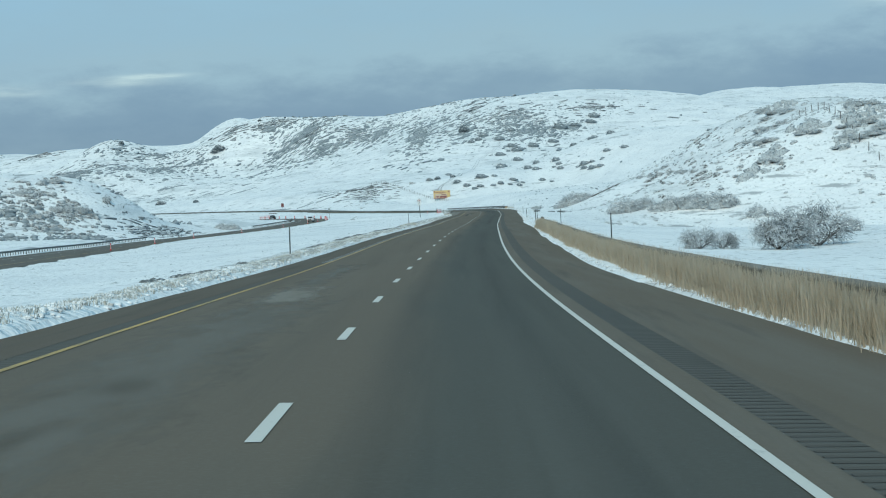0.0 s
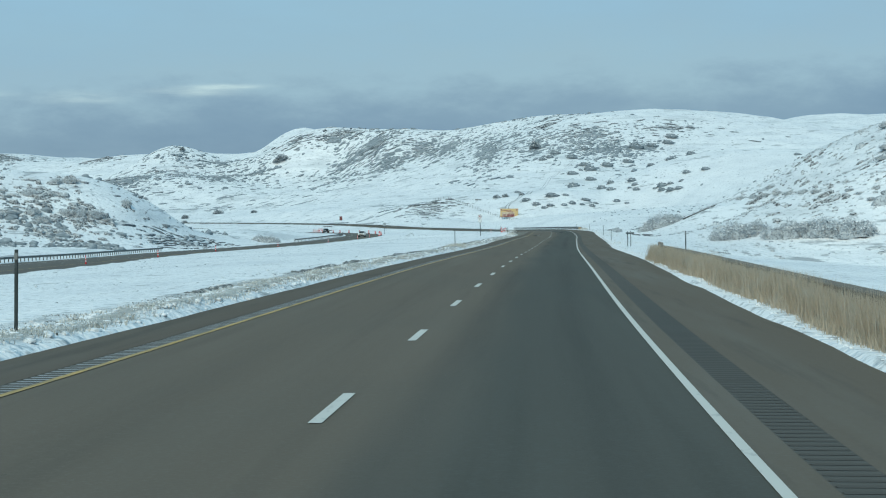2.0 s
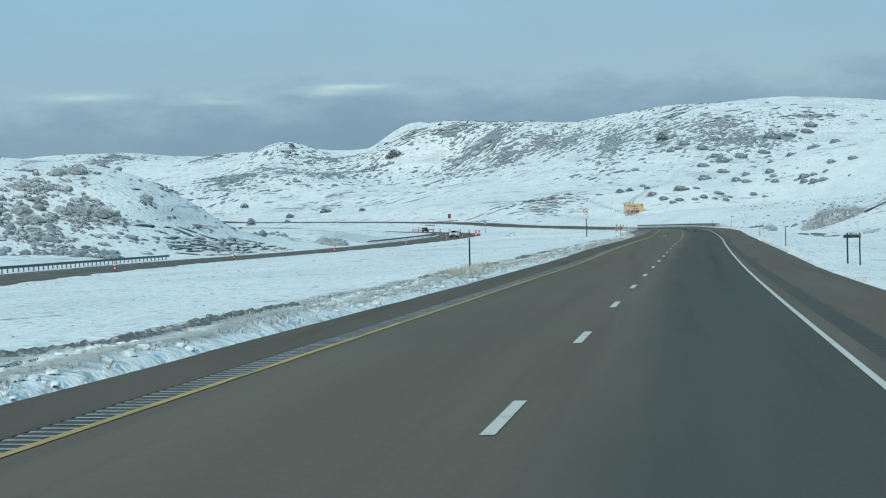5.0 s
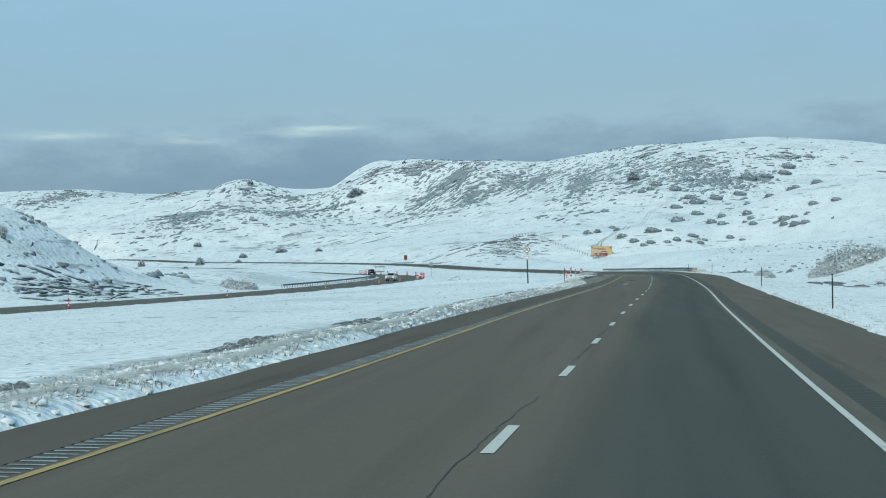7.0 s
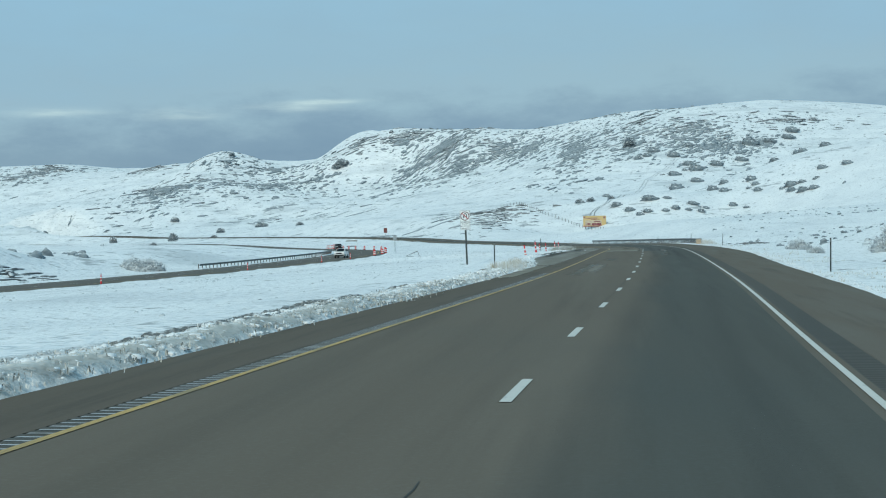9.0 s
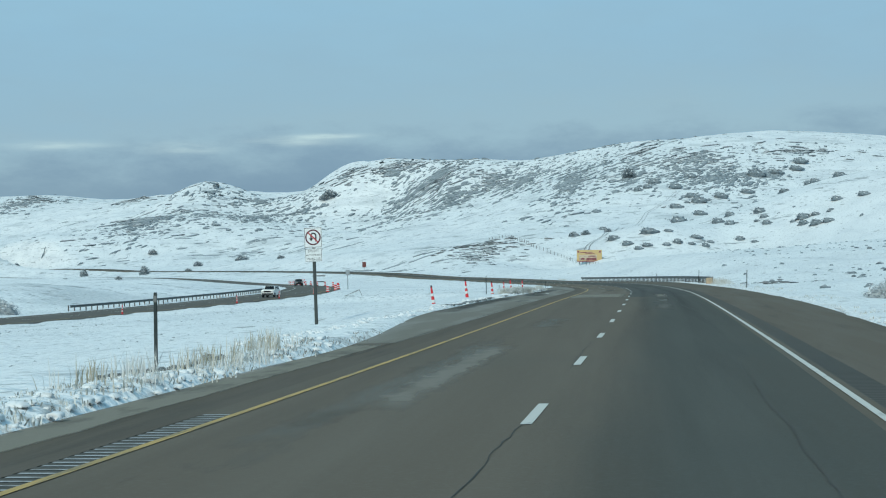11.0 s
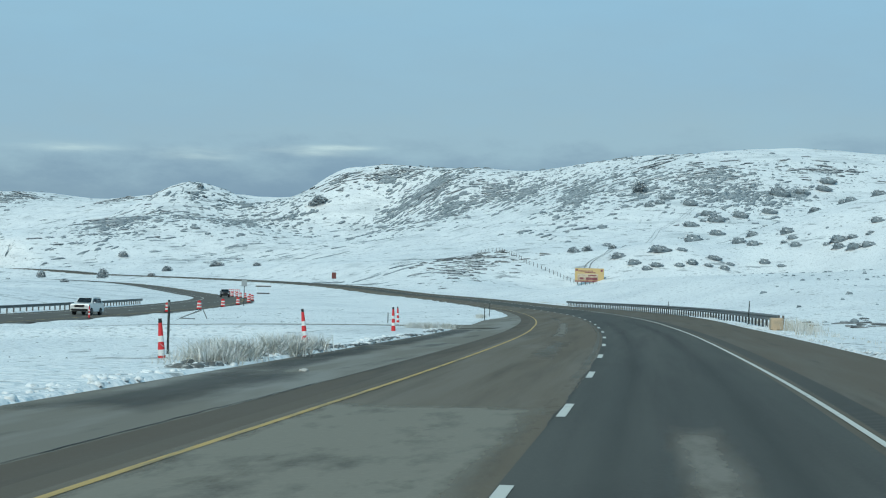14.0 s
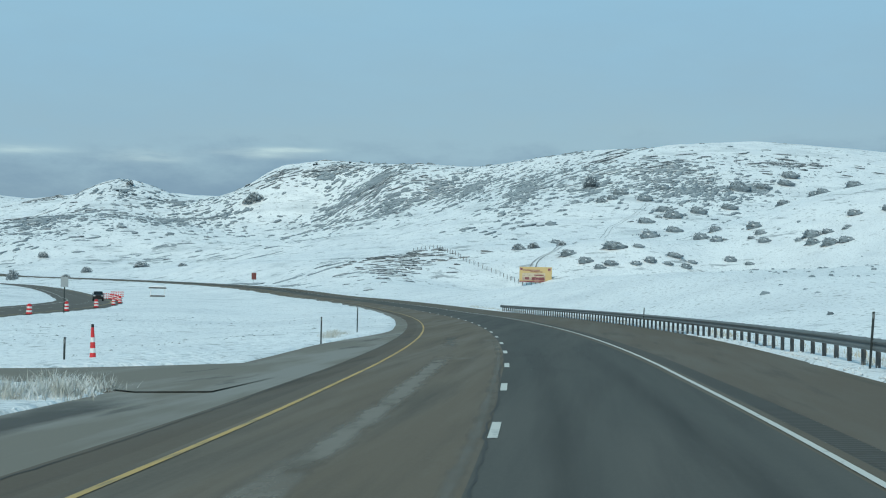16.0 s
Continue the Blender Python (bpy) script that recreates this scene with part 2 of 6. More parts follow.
M_STREAK = stain("bleached_streak", (0.27, 0.25, 0.215), (0.16, 0.145, 0.12), 2.0, 0.7, most=0.75)
M_PALE = stain("pale_worn_film", (0.275, 0.255, 0.21), (0.13, 0.122, 0.105), 5.0, 0.7, most=0.8)
# dark tone for the shade inside the right-hand rumble grooves
M_GROOVE_SHADE = material("groove_shade", (0.092, 0.087, 0.077), 0.9, spec=0.1)
M_PALE_BAR = material("pale_groove_bar", (0.40, 0.41, 0.41), 0.9, spots=[((0.2, 0.19, 0.17), (3, 2, 3), 0.45, 0.6, 0.8)])
M_CRACK = material("tar_crack", (0.055, 0.052, 0.046), 0.8)
M_SEAL = material("sealed_rumble", (0.092, 0.086, 0.073), 0.8, spots=[((0.11, 0.103, 0.09), (2, 0.1, 1), 0.5, 0.8, 0.8)], spec=0.2)
M_WHITE = material("white_road_paint", (0.58, 0.57, 0.52), 0.7, spots=[((0.30, 0.31, 0.30), (5, 2, 5), 0.58, 0.72, 0.7)], spec=0.2)
M_YELLOW = material("yellow_road_paint", (0.50, 0.335, 0.125), 0.7, spots=[((0.22, 0.185, 0.115), (7, 0.5, 4), 0.46, 0.66, 0.85)], spec=0.2)
M_BARRIER = material("tan_concrete", (0.48, 0.37, 0.26), 0.9, spots=[
    ((0.30, 0.26, 0.20), (1.2, 0.25, 1.6), 0.5, 0.7, 0.8), ((0.46, 0.44, 0.39), (2, 0.7, 3), 0.58, 0.72, 0.7), ((0.2, 0.18, 0.15), (3, 1.3, 0.8), 0.64, 0.74, 0.7)], bump=0.3, bump_scale=12)
M_STEEL = material("galvanised_steel", (0.19, 0.20, 0.195), 0.65, 0.3, spots=[((0.15, 0.155, 0.15), (2, 1, 4), 0.5, 0.7, 0.7)])
M_POST = material("dark_steel_post", (0.035, 0.045, 0.045), 0.6, 0.3, spots=[((0.09, 0.1, 0.1), (6, 6, 9), 0.55, 0.75, 0.6)])
M_OLDRAIL = material("weathered_rail", (0.20, 0.18, 0.15), 0.8, 0.1, spots=[((0.30, 0.29, 0.27), (3, 0.6, 5), 0.5, 0.68, 0.8), ((0.10, 0.085, 0.07), (2, 0.9, 8), 0.55, 0.7, 0.7)])
M_TAN = material("tall_tan_grass", (0.56, 0.475, 0.365), 0.95, spots=[((0.48, 0.395, 0.29), (1.2, 0.35, 1.2), 0.48, 0.66, 0.6), ((0.60, 0.55, 0.46), (2.5, 0.8, 2.5), 0.52, 0.68, 0.8)])
t_ = M_TAN.node_tree
glow_, both_ = t_.nodes.new("ShaderNodeBsdfTranslucent"), t_.nodes.new("ShaderNodeMixShader")
t_.links.new(t_.nodes["Principled BSDF"].inputs["Base Color"].links[0].from_socket, glow_.inputs["Color"])
both_.inputs[0].default_value = 0.45
t_.links.new(t_.nodes["Principled BSDF"].outputs[0], both_.inputs[1])
t_.links.new(glow_.outputs[0], both_.inputs[2])
t_.links.new(both_.outputs[0], t_.nodes["Material Output"].inputs[0])
M_RIMED = material("rimed_grass", (0.47, 0.46, 0.41), 0.95, spots=[((0.72, 0.74, 0.74), (1.8, 1.2, 1.8), 0.45, 0.58, 0.9), ((0.24, 0.23, 0.20), (3, 2, 3), 0.56, 0.68, 0.8)])
M_WOOD = material("weathered_wood", (0.11, 0.105, 0.10), 0.9, spots=[((0.2, 0.19, 0.18), (9, 9, 2), 0.5, 0.7, 0.7)])
M_ORANGE = material("orange_plastic", (0.62, 0.04, 0.048), 0.6, spots=[((0.46, 0.045, 0.045), (6, 6, 6), 0.5, 0.75, 0.6)])
M_BAND = material("white_reflective_band", (0.72, 0.73, 0.72), 0.5, spots=[((0.5, 0.5, 0.5), (9, 9, 9), 0.55, 0.75, 0.6)])
M_BLACK = material("black_rubber", (0.025, 0.025, 0.027), 0.8)
M_SIGN = material("white_sign_sheet", (0.74, 0.76, 0.76), 0.5, spots=[((0.6, 0.62, 0.62), (5, 5, 5), 0.5, 0.8, 0.6)])
M_SIGNBACK = material("bare_aluminium", (0.36, 0.39, 0.40), 0.5, 0.5, spots=[((0.25, 0.27, 0.27), (4, 4, 4), 0.5, 0.8, 0.6)])
M_SIGNPOST = material("grey_green_post", (0.060, 0.069, 0.067), 0.6, 0.3, spots=[((0.06, 0.07, 0.07), (5, 5, 3), 0.5, 0.7, 0.7)])
M_MAROON = material("faded_maroon_ring", (0.10, 0.022, 0.035), 0.6, spots=[((0.05, 0.02, 0.025), (9, 9, 9), 0.5, 0.7, 0.7)])
M_INK = material("black_sign_ink", (0.03, 0.03, 0.032), 0.6)
M_RED = material("red_sign_sheet", (0.42, 0.04, 0.05), 0.5)
M_RUST = material("rust_red_board", (0.17, 0.06, 0.055), 0.8, spots=[((0.14, 0.06, 0.05), (2, 2, 2), 0.5, 0.7, 0.7)])
M_BOARD = material("yellow_billboard", (0.58, 0.42, 0.20), 0.7, spots=[((0.50, 0.37, 0.19), (0.7, 0.7, 0.9), 0.5, 0.7, 0.7)])
M_BOARD2 = material("maroon_print", (0.20, 0.06, 0.07), 0.7, spots=[((0.4, 0.22, 0.2), (0.9, 0.9, 1.4), 0.5, 0.6, 0.8)])
M_BOARD3 = material("pale_print", (0.55, 0.46, 0.34), 0.7, spots=[((0.35, 0.25, 0.22), (0.8, 0.8, 1.4), 0.5, 0.6, 0.8)])
M_FROST = material("frosted_twigs", (0.48, 0.515, 0.535), 0.9, spots=[((0.22, 0.245, 0.255), (1.3, 1.3, 1.3), 0.48, 0.62, 0.8)])
M_BRUSH = material("snowy_sagebrush", (0.19, 0.235, 0.26), 0.95, spots=[((0.085, 0.108, 0.122), (0.6, 0.6, 0.9), 0.48, 0.60, 0.85), ((0.40, 0.45, 0.475), (1.2, 1.2, 1.6), 0.56, 0.68, 0.7)])


def snow_topped(mat, lo, hi, power):
    """Snow lying on whatever faces the sky, broken up by noise."""
    t = mat.node_tree
    b = t.nodes["Principled BSDF"]
    under = b.inputs["Base Color"].links[0].from_socket
    g = t.nodes.new("ShaderNodeNewGeometry")
    parts = t.nodes.new("ShaderNodeSeparateXYZ")
    t.links.new(g.outputs["Normal"], parts.inputs[0])
    nz = node(t, "ShaderNodeTexNoise", Scale=0.9, Detail=3.0)
    t.links.new(g.outputs["Position"], nz.inputs["Vector"])
    add = t.nodes.new("ShaderNodeMath")
    add.operation = "MULTIPLY_ADD"
    add.inputs[1].default_value = 0.9
    t.links.new(nz.outputs["Fac"], add.inputs[0])
    t.links.new(parts.outputs["Z"], add.inputs[2])
    rg = t.nodes.new("ShaderNodeMapRange")
    rg.inputs["From Min"].default_value, rg.inputs["From Max"].default_value, rg.inputs["To Max"].default_value = lo, hi, power
    t.links.new(add.outputs[0], rg.inputs["Value"])
    mx = t.nodes.new("ShaderNodeMix")
    mx.data_type = "RGBA"
    mx.inputs["B"].default_value = (0.74, 0.765, 0.775, 1)
    t.links.new(rg.outputs[0], mx.inputs["Factor"])
    t.links.new(under, mx.inputs["A"])
    t.links.new(mx.outputs["Result"], b.inputs["Base Color"])


M_THICKET = material("frosted_thicket", (0.46, 0.50, 0.52), 0.95, spots=[((0.13, 0.15, 0.16), (3.4, 3.4, 4.2), 0.50, 0.58, 0.8), ((0.64, 0.67, 0.68), (7, 7, 7), 0.54, 0.64, 0.85)], bump=1.0, bump_scale=3.0)
snow_topped(M_BRUSH, 1.05, 1.5, 0.3)
M_HILLSNOW = material("brushy_hill_snow", (0.82, 0.84, 0.845), 0.9, spots=[
    ((0.70, 0.73, 0.75), (0.07, 0.04, 0.2), 0.42, 0.66, 0.9),
    ((0.46, 0.50, 0.515), (0.024, 0.018, 0.16), 0.55, 0.66, 0.5),
    ((0.28, 0.305, 0.32), (0.10, 0.08, 0.75), 0.60, 0.66, 0.75),
    ((0.28, 0.30, 0.31), (0.42, 0.28, 1.0), 0.60, 0.67, 0.75),
    ((0.42, 0.44, 0.45), (1.6, 0.9, 2.0), 0.58, 0.67, 0.7)], bump=0.8, bump_scale=1.0, spec=0.1)
M_PAD = material("snow_dusted_sage", (0.128, 0.172, 0.198), 0.95, spots=[((0.058, 0.083, 0.098), (0.5, 0.5, 0.8), 0.5, 0.62, 0.8), ((0.42, 0.47, 0.49), (0.9, 0.9, 1.3), 0.52, 0.62, 0.7)])
snow_topped(M_PAD, 0.8, 1.4, 0.26)
M_LEDGE = material("ledge_rock", (0.052, 0.067, 0.077), 0.9, spots=[((0.135, 0.163, 0.178), (0.5, 0.5, 0.9), 0.48, 0.62, 0.8)], bump=0.5, bump_scale=3)
snow_topped(M_LEDGE, 1.0, 1.4, 0.8)
M_TWIGPAD = material("tangled_twigs", (0.07, 0.08, 0.085), 0.95, spots=[((0.55, 0.58, 0.59), (3.5, 3.5, 4.5), 0.47, 0.56, 0.9)], bump=1.0, bump_scale=4.0)
snow_topped(M_TWIGPAD, 1.0, 1.45, 0.6)
M_TWIG = material("dark_twigs", (0.10, 0.10, 0.098), 0.9, spots=[((0.2, 0.2, 0.2), (4, 4, 4), 0.5, 0.7, 0.7)])
M_SNOWLOAD = material("clinging_snow", (0.74, 0.76, 0.77), 0.9)
M_GRASS = material("dry_grass", (0.40, 0.36, 0.27), 0.9, spots=[((0.66, 0.67, 0.66), (1.1, 1.1, 1.1), 0.40, 0.56, 0.9)])
M_DARKROCK = material("dark_rock", (0.085, 0.097, 0.102), 0.9, spots=[((0.26, 0.27, 0.27), (0.6, 0.6, 0.9), 0.45, 0.6, 0.8)], bump=0.5, bump_scale=3)
M_GLASS = material("car_glass", (0.02, 0.025, 0.03), 0.1, spec=0.6)
M_CARDARK = material("black_car_paint", (0.025, 0.027, 0.03), 0.3, 0.2, spec=0.5)
M_CARWHITE = material("white_car_paint", (0.72, 0.73, 0.72), 0.3, spec=0.5)
M_LAMP = material("headlight_lens", (0.7, 0.72, 0.74), 0.15, spec=0.7)

# ---- plan of the land ----


def curve(at, ky, kv):
    """Smooth curve through knots, held at the ends."""
    ky, kv = np.asarray(ky, float), np.asarray(kv, float)
    slope = np.gradient(kv, ky)
    at = np.clip(at, ky[0], ky[-1])
    i = np.clip(np.searchsorted(ky, at) - 1, 0, len(ky) - 2)
    h = ky[i + 1] - ky[i]
    t = (at - ky[i]) / h
    return (1 + 2 * t) * (1 - t) ** 2 * kv[i] + t * (1 - t) ** 2 * h * slope[i] + t * t * (3 - 2 * t) * kv[i + 1] + t * t * (t - 1) * h * slope[i + 1]


def ease(a, b, v):
    t = np.clip((v - a) / (b - a), 0, 1)
    return t * t * (3 - 2 * t)


ROAD_Y = (-90, -40, 0, 24.4, 48.7, 73.1, 121.8, 170.6, 219.3, 268.1, 316.8, 365.6, 414.4, 438.8, 463.2, 487.5, 511.9)
ROAD_X = (1.3, 0.45, 0, -0.19, -0.19, 0, 0.72, 1.6, 2.62, 3.71, 4.99, 5.82, 6.35, 6.52, 6.37, 5.9, 5.02)
RISE_Y = (-90, 0, 48.7, 121.8, 219.3, 316.8, 414.4, 511.9, 600, 690, 742, 816, 862, 955, 1046, 1139, 1278, 1352, 1440, 1600, 2000)
RISE_Z = (0.25, 0, -0.08, 0.36, 0.78, 1.58, 2.5, 2.98, 3.35, 3.85, 4.4, 5.3, 5.9, 8, 9.6, 11.1, 13.2, 14.3, 17, 20, 24)
FAR_Y = (-90, 100, 200, 300, 380, 445, 524, 596, 680, 770, 850, 957, 1046, 1139, 1278, 1440, 1700)
FAR_X = (-38, -46, -52, -57, -60, -58, -51, -47.5, -57, -76, -100, -134, -165, -203, -273, -370, -560)
FAR_Z = (-1.8, -1.6, -1.3, -0.9, -0.5, -0.1, 1.0, 2.3, 3.2, 3.9, 4.6, 5.9, 7.3, 8.8, 10.6, 12.3, 20)
CROSS_Y = (-90, 0, 85, 170, 256, 341, 439, 524, 700)
CROSS = (-0.036, -0.036, -0.005, -0.008, -0.017, 0.002, 0.007, 0.035, 0.03)


def road_x(y):
    y = np.asarray(y, float)
    u = np.maximum(y - 511.9, 0)
    return np.where(y > 511.9, 5.02 - 0.043 * u - 0.00034 * u * u, curve(y, ROAD_Y, ROAD_X))


def road_z(y):
    return curve(np.asarray(y, float), RISE_Y, RISE_Z)


def far_x(y):
    return curve(np.asarray(y, float), FAR_Y, FAR_X)


def far_z(y):
    return curve(np.asarray(y, float), FAR_Y, FAR_Z)


def cross(y):
    return curve(np.asarray(y, float), CROSS_Y, CROSS)


def far_half(y):
    """Half of the lower carriageway's paved width."""
    return 5.6 + 2.1 * (1 - ease(255, 325, np.asarray(y, float)))


def edge_right(y):
    y = np.asarray(y, float)
    return curve(y, (-90, 14, 30, 45, 70, 118, 140, 206, 238, 358, 380, 440, 480, 500, 540, 700), (6.75, 6.7, 6.45, 6.2, 6.35, 6.45, 6.7, 6.75, 7.15, 7.35, 7.75, 7.9, 7.7, 7.75, 8.6, 8.7))


def edge_left(y):
    y = np.asarray(y, float)
    return -5.12 - 0.3 * ease(215, 270, y) - 2.1 * ease(345, 385, y) * (1 - ease(535, 575, y))


def place(y, lat, up=0.0, which="main"):
    """A point beside the road's lane line (or the other carriageway's middle): station y, metres to the right, metres up."""
    fx = road_x if which == "main" else far_x
    slope = (fx(y + 0.5) - fx(y - 0.5))
    n = np.sqrt(1 + slope * slope)
    if which == "main":
        z = road_z(y) + cross(y) * np.clip(lat, -8, 8)
    else:
        z = far_z(y)
    return np.stack(np.broadcast_arrays(fx(y) + lat / n, y - lat * slope / n, z + up), -1)


# hills: middle x, y, half widths, height above the valley floor
NEAR_HILLS = (
    (62, 309, 28, 24, 13.1),
    (73, 333, 25, 59, -2.2),
    (56, 352, 28, 106, -20.0),
    (70, 388, 27, 75, 34.5),
    (-177, 457, 30, 37, 17.0),
    (-118, 458, 18, 32, 14.1),
    (-92, 466, 11, 23, 7.9),
    (32, 561, 30, 59, -2.5),
    (171, 804, 131, 180, -8.3),
)
FAR_HILLS = (
    (32, 978, 51, 103, -19.3),
    (4, 986, 30, 23, -7.5),
    (14, 998, 20, 31, 17.5),
    (86, 1068, 51, 67, 20.5),
    (-20, 1079, 26, 52, 7.4),
    (399, 1084, 241, 348, 62.0),
    (170, 1285, 92, 142, -21.1),
    (23, 1427, 106, 134, 28.1),
    (-196, 1478, 111, 91, -2.1),
    (106, 1558, 109, 130, 41.2),
    (-141, 1595, 78, 81, 13.4),
    (-421, 1599, 70, 79, 3.9),
    (-335, 1638, 76, 66, 27.7),
    (-112, 1662, 30, 46, 22.0),
)
PLATEAU = (
    (-23, 1685, 69, 79, 40.9),
    (-210, 1687, 61, 61, -2.5),
    (235, 1742, 152, 256, 17.2),
    (-173, 1756, 65, 54, 58.3),
    (-334, 1778, 35, 53, 47.4),
    (-423, 1861, 113, 111, 17.2),
    (420, 1900, 206, 218, 64.2),
    (-230, 1906, 30, 40, 17.3),
    (-213, 1922, 55, 117, 41.7),
    (-334, 2015, 125, 99, 31.6),
    (-491, 2121, 134, 109, 30.2),
    (175, 2269, 357, 326, 45.6),
    (-714, 2329, 152, 162, 62.9),
    (294, 2597, 306, 306, 28.4),
    (-272, 2609, 439, 351, 47.5),
    (-514, 2706, 259, 251, 28.7),
)
# a low rise under the roadside shrubs
RISE = (28, 382, 9, 14, 3.3)
# small corrections along the skyline: x, y, height
RIDGE = (
    (107, 1552, -2.5),
    (171, 1554, -2.5),
    (147, 1570, 2.2),
    (-39, 1648, -3.5),
    (-103, 1693, -1.6),
    (-174, 1749, -4.6),
    (-343, 1774, -5.5),
    (-296, 1779, 2.3),
    (-253, 1906, -2.9),
    (283, 1911, 2.8),
    (344, 1931, -4.1),
    (-215, 1931, -1.6),
    (-295, 2007, -4.8),
    (-332, 2034, 1.1),
    (-453, 2077, 0.9),
    (-589, 2318, -6.0),
    (-685, 2318, -4.4),
    (-554, 2404, 4.4),
)


def wobble(x, y, size, seed):
    """Cheap smooth noise from crossed waves."""
    a = seed * 1.7
    v = np.sin(x / size + a + 1.3 * np.sin(y / size * 0.7 + a)) + np.sin(y / size * 1.1 - a + 1.1 * np.sin(x / size * 0.8 - 2 * a))
    return (v + np.sin((x + y) / size * 0.6 + 3 * a)) / 3


def land(x, y):
    """Height of the snow-covered ground."""
    x, y = np.asarray(x, float), np.asarray(y, float)
    xm, xo, zm, zo = road_x(y), far_x(y), road_z(y), far_z(y)
    t = np.clip((x - xo) / (xm - xo), 0, 1)
    z = zo + (zm - zo) * ease(0.05, 0.95, t)
    d = np.where(x > xm, x - xm - 10, np.where(x < xo, xo - x - 7, 0))
    free = np.maximum(ease(0, 1, np.clip(d / (22 + 0.03 * np.maximum(y - 500, 0)), 0, 1)), ease(1430, 1560, y))
    hill = np.zeros_like(z)
    for hx, hy, sx, sy, h in NEAR_HILLS + FAR_HILLS + PLATEAU:
        hill += h * np.exp(-0.5 * (((x - hx) / sx) ** 2 + ((y - hy) / sy) ** 2))
    hill += RISE[4] * np.exp(-0.5 * (((x - RISE[0]) / RISE[2]) ** 2 + ((y - RISE[1]) / RISE[3]) ** 2))
    for hx, hy, h in RIDGE:
        hill += h * np.exp(-0.5 * (((x - hx) / 34) ** 2 + ((y - hy) / 80) ** 2))
    z = z + hill * free - 0.52 * np.exp(-0.5 * (((x + 6.9) / 3) ** 2 + ((y - 387.7) / 6) ** 2))
    # the hollow inside the lower road's bend
    z -= 1.9 * ease(3, 26, xo - 5.6 - x) * ease(600, 700, y) * (1 - ease(1330, 1430, y))
    rough = ease(900, 1700, y)
    z += free * (0.25 * wobble(x, y, 4, 1) + 0.7 * wobble(x, y, 17, 2) * ease(15, 60, np.abs(x - xm)))
    z += free * rough * (1.5 * wobble(x, y, 13, 3) + 1.6 * wobble(x, y, 31, 5))
    lat = (x - xm) / np.sqrt(1 + (road_x(y + 0.5) - road_x(y - 0.5)) ** 2)
    plane = zm + cross(y) * np.clip(lat, -8, 8)
    er, el = edge_right(y), edge_left(y)
    bank = 0.05 + 0.06 * wobble(x, y, 1.9, 7) + 0.025 * wobble(x, y, 1.1, 9)
    ditch = -0.35 * ease(3, 9, lat - er) * (1 - ease(10, 24, lat - er)) - 0.5 * ease(3, 12, el - lat) * (1 - ease(12, 26, el - lat))
    side = np.where(lat > 0, lat - er, el - lat)
    near = 1 - ease(1.0, 9, side)
    lip = 0.15 * ease(0.02, 0.4, side) * (1 - ease(0.8, 1.7, side)) * (lat < 0) * (1 - ease(345, 380, y)) * (0.75 + 0.5 * wobble(x, y, 2.3, 12))
    z = z * (1 - near) + (plane + bank) * near + ditch + lip
    z = z - 0.3 * np.exp(-0.5 * (((x + 5.2) / 2.6) ** 2 + ((y - 380) / 9) ** 2)) * ease(0.3, 2.5, side) * (lat < 0)
    z = np.where(side < 0.0, plane - 0.22 - 0.15 * (side < -0.8), z)
    latf = x - xo
    sidef = np.abs(latf) - far_half(y)
    nearf = 1 - ease(0.5, 9, sidef)
    z = np.where(y < 1480, z * (1 - nearf) + (zo + 0.06 + 0.06 * wobble(x, y, 0.9, 4)) * nearf, z)
    z = np.where((sidef < 0) & (y < 1480), zo - 0.35, z)
    flare = np.clip((x + 9) / 7.5, 0, 1) ** 2
    cut = ease(-0.4, 0.4, np.minimum(y - 504.6 + 5.5 * flare, 510.4 + 11 * flare - y)) * (x > xo) * (x < xm - 4)
    z = z * (1 - cut) + cut * (cross_z(x) - 0.25)
    close = (1 - ease(2.5, 9, np.abs(y - 507.5))) * (x > xo + 6) * (x < xm - 9) * (1 - cut)
    z = z * (1 - close) + close * (cross_z(x) + 0.05)
    return z


def line_right(y):
    return curve(np.asarray(y, float), (-90, 130, 205, 255, 370, 430, 458, 490, 520, 700), (3.76, 3.75, 3.78, 3.93, 3.94, 3.95, 3.86, 3.90, 4.0, 4.0))


def line_left(y):
    return curve(np.asarray(y, float), (-90, 0, 120, 165, 195, 215, 232, 255, 290, 330, 390, 470, 520, 700), (-3.56, -3.56, -3.55, -3.52, -3.50, -3.45, -3.49, -3.61, -3.58, -3.52, -3.43, -3.39, -3.52, -3.55))


def cross_z(x):
    """Surface of the paved crossover between the carriageways."""
    return curve(np.asarray(x, float), (-52, -46, -38, -25, -12, -5, -1.5, 2), (0.8, 0.85, 1.2, 2.15, 2.62, 2.71, 2.745, 2.86))


# ---- building helpers ----


def part(name, data, mat, parent=None, label="", m=None):
    """Links a bmesh or mesh as one object, under a parent if given."""
    if isinstance(data, bmesh.types.BMesh):
        me = bpy.data.meshes.new(name)
        data.to_mesh(me)
        data.free()
    else:
        me = data
    if mat is not None and not me.materials:
        me.materials.append(mat)
    ob = new(name, me)
    if parent is not None:
        ob.parent = parent
    if m is not None:
        ob.matrix_basis = m
    if label:
        ob["label"] = label
    return ob


def raw(name, verts, faces, mat, smooth=False):
    me = bpy.data.meshes.new(name)
    me.from_pydata([tuple(v) for v in verts], [], [tuple(int(i) for i in f) for f in faces])
    me.materials.append(mat)
    if smooth:
        me.shade_smooth()
    return me


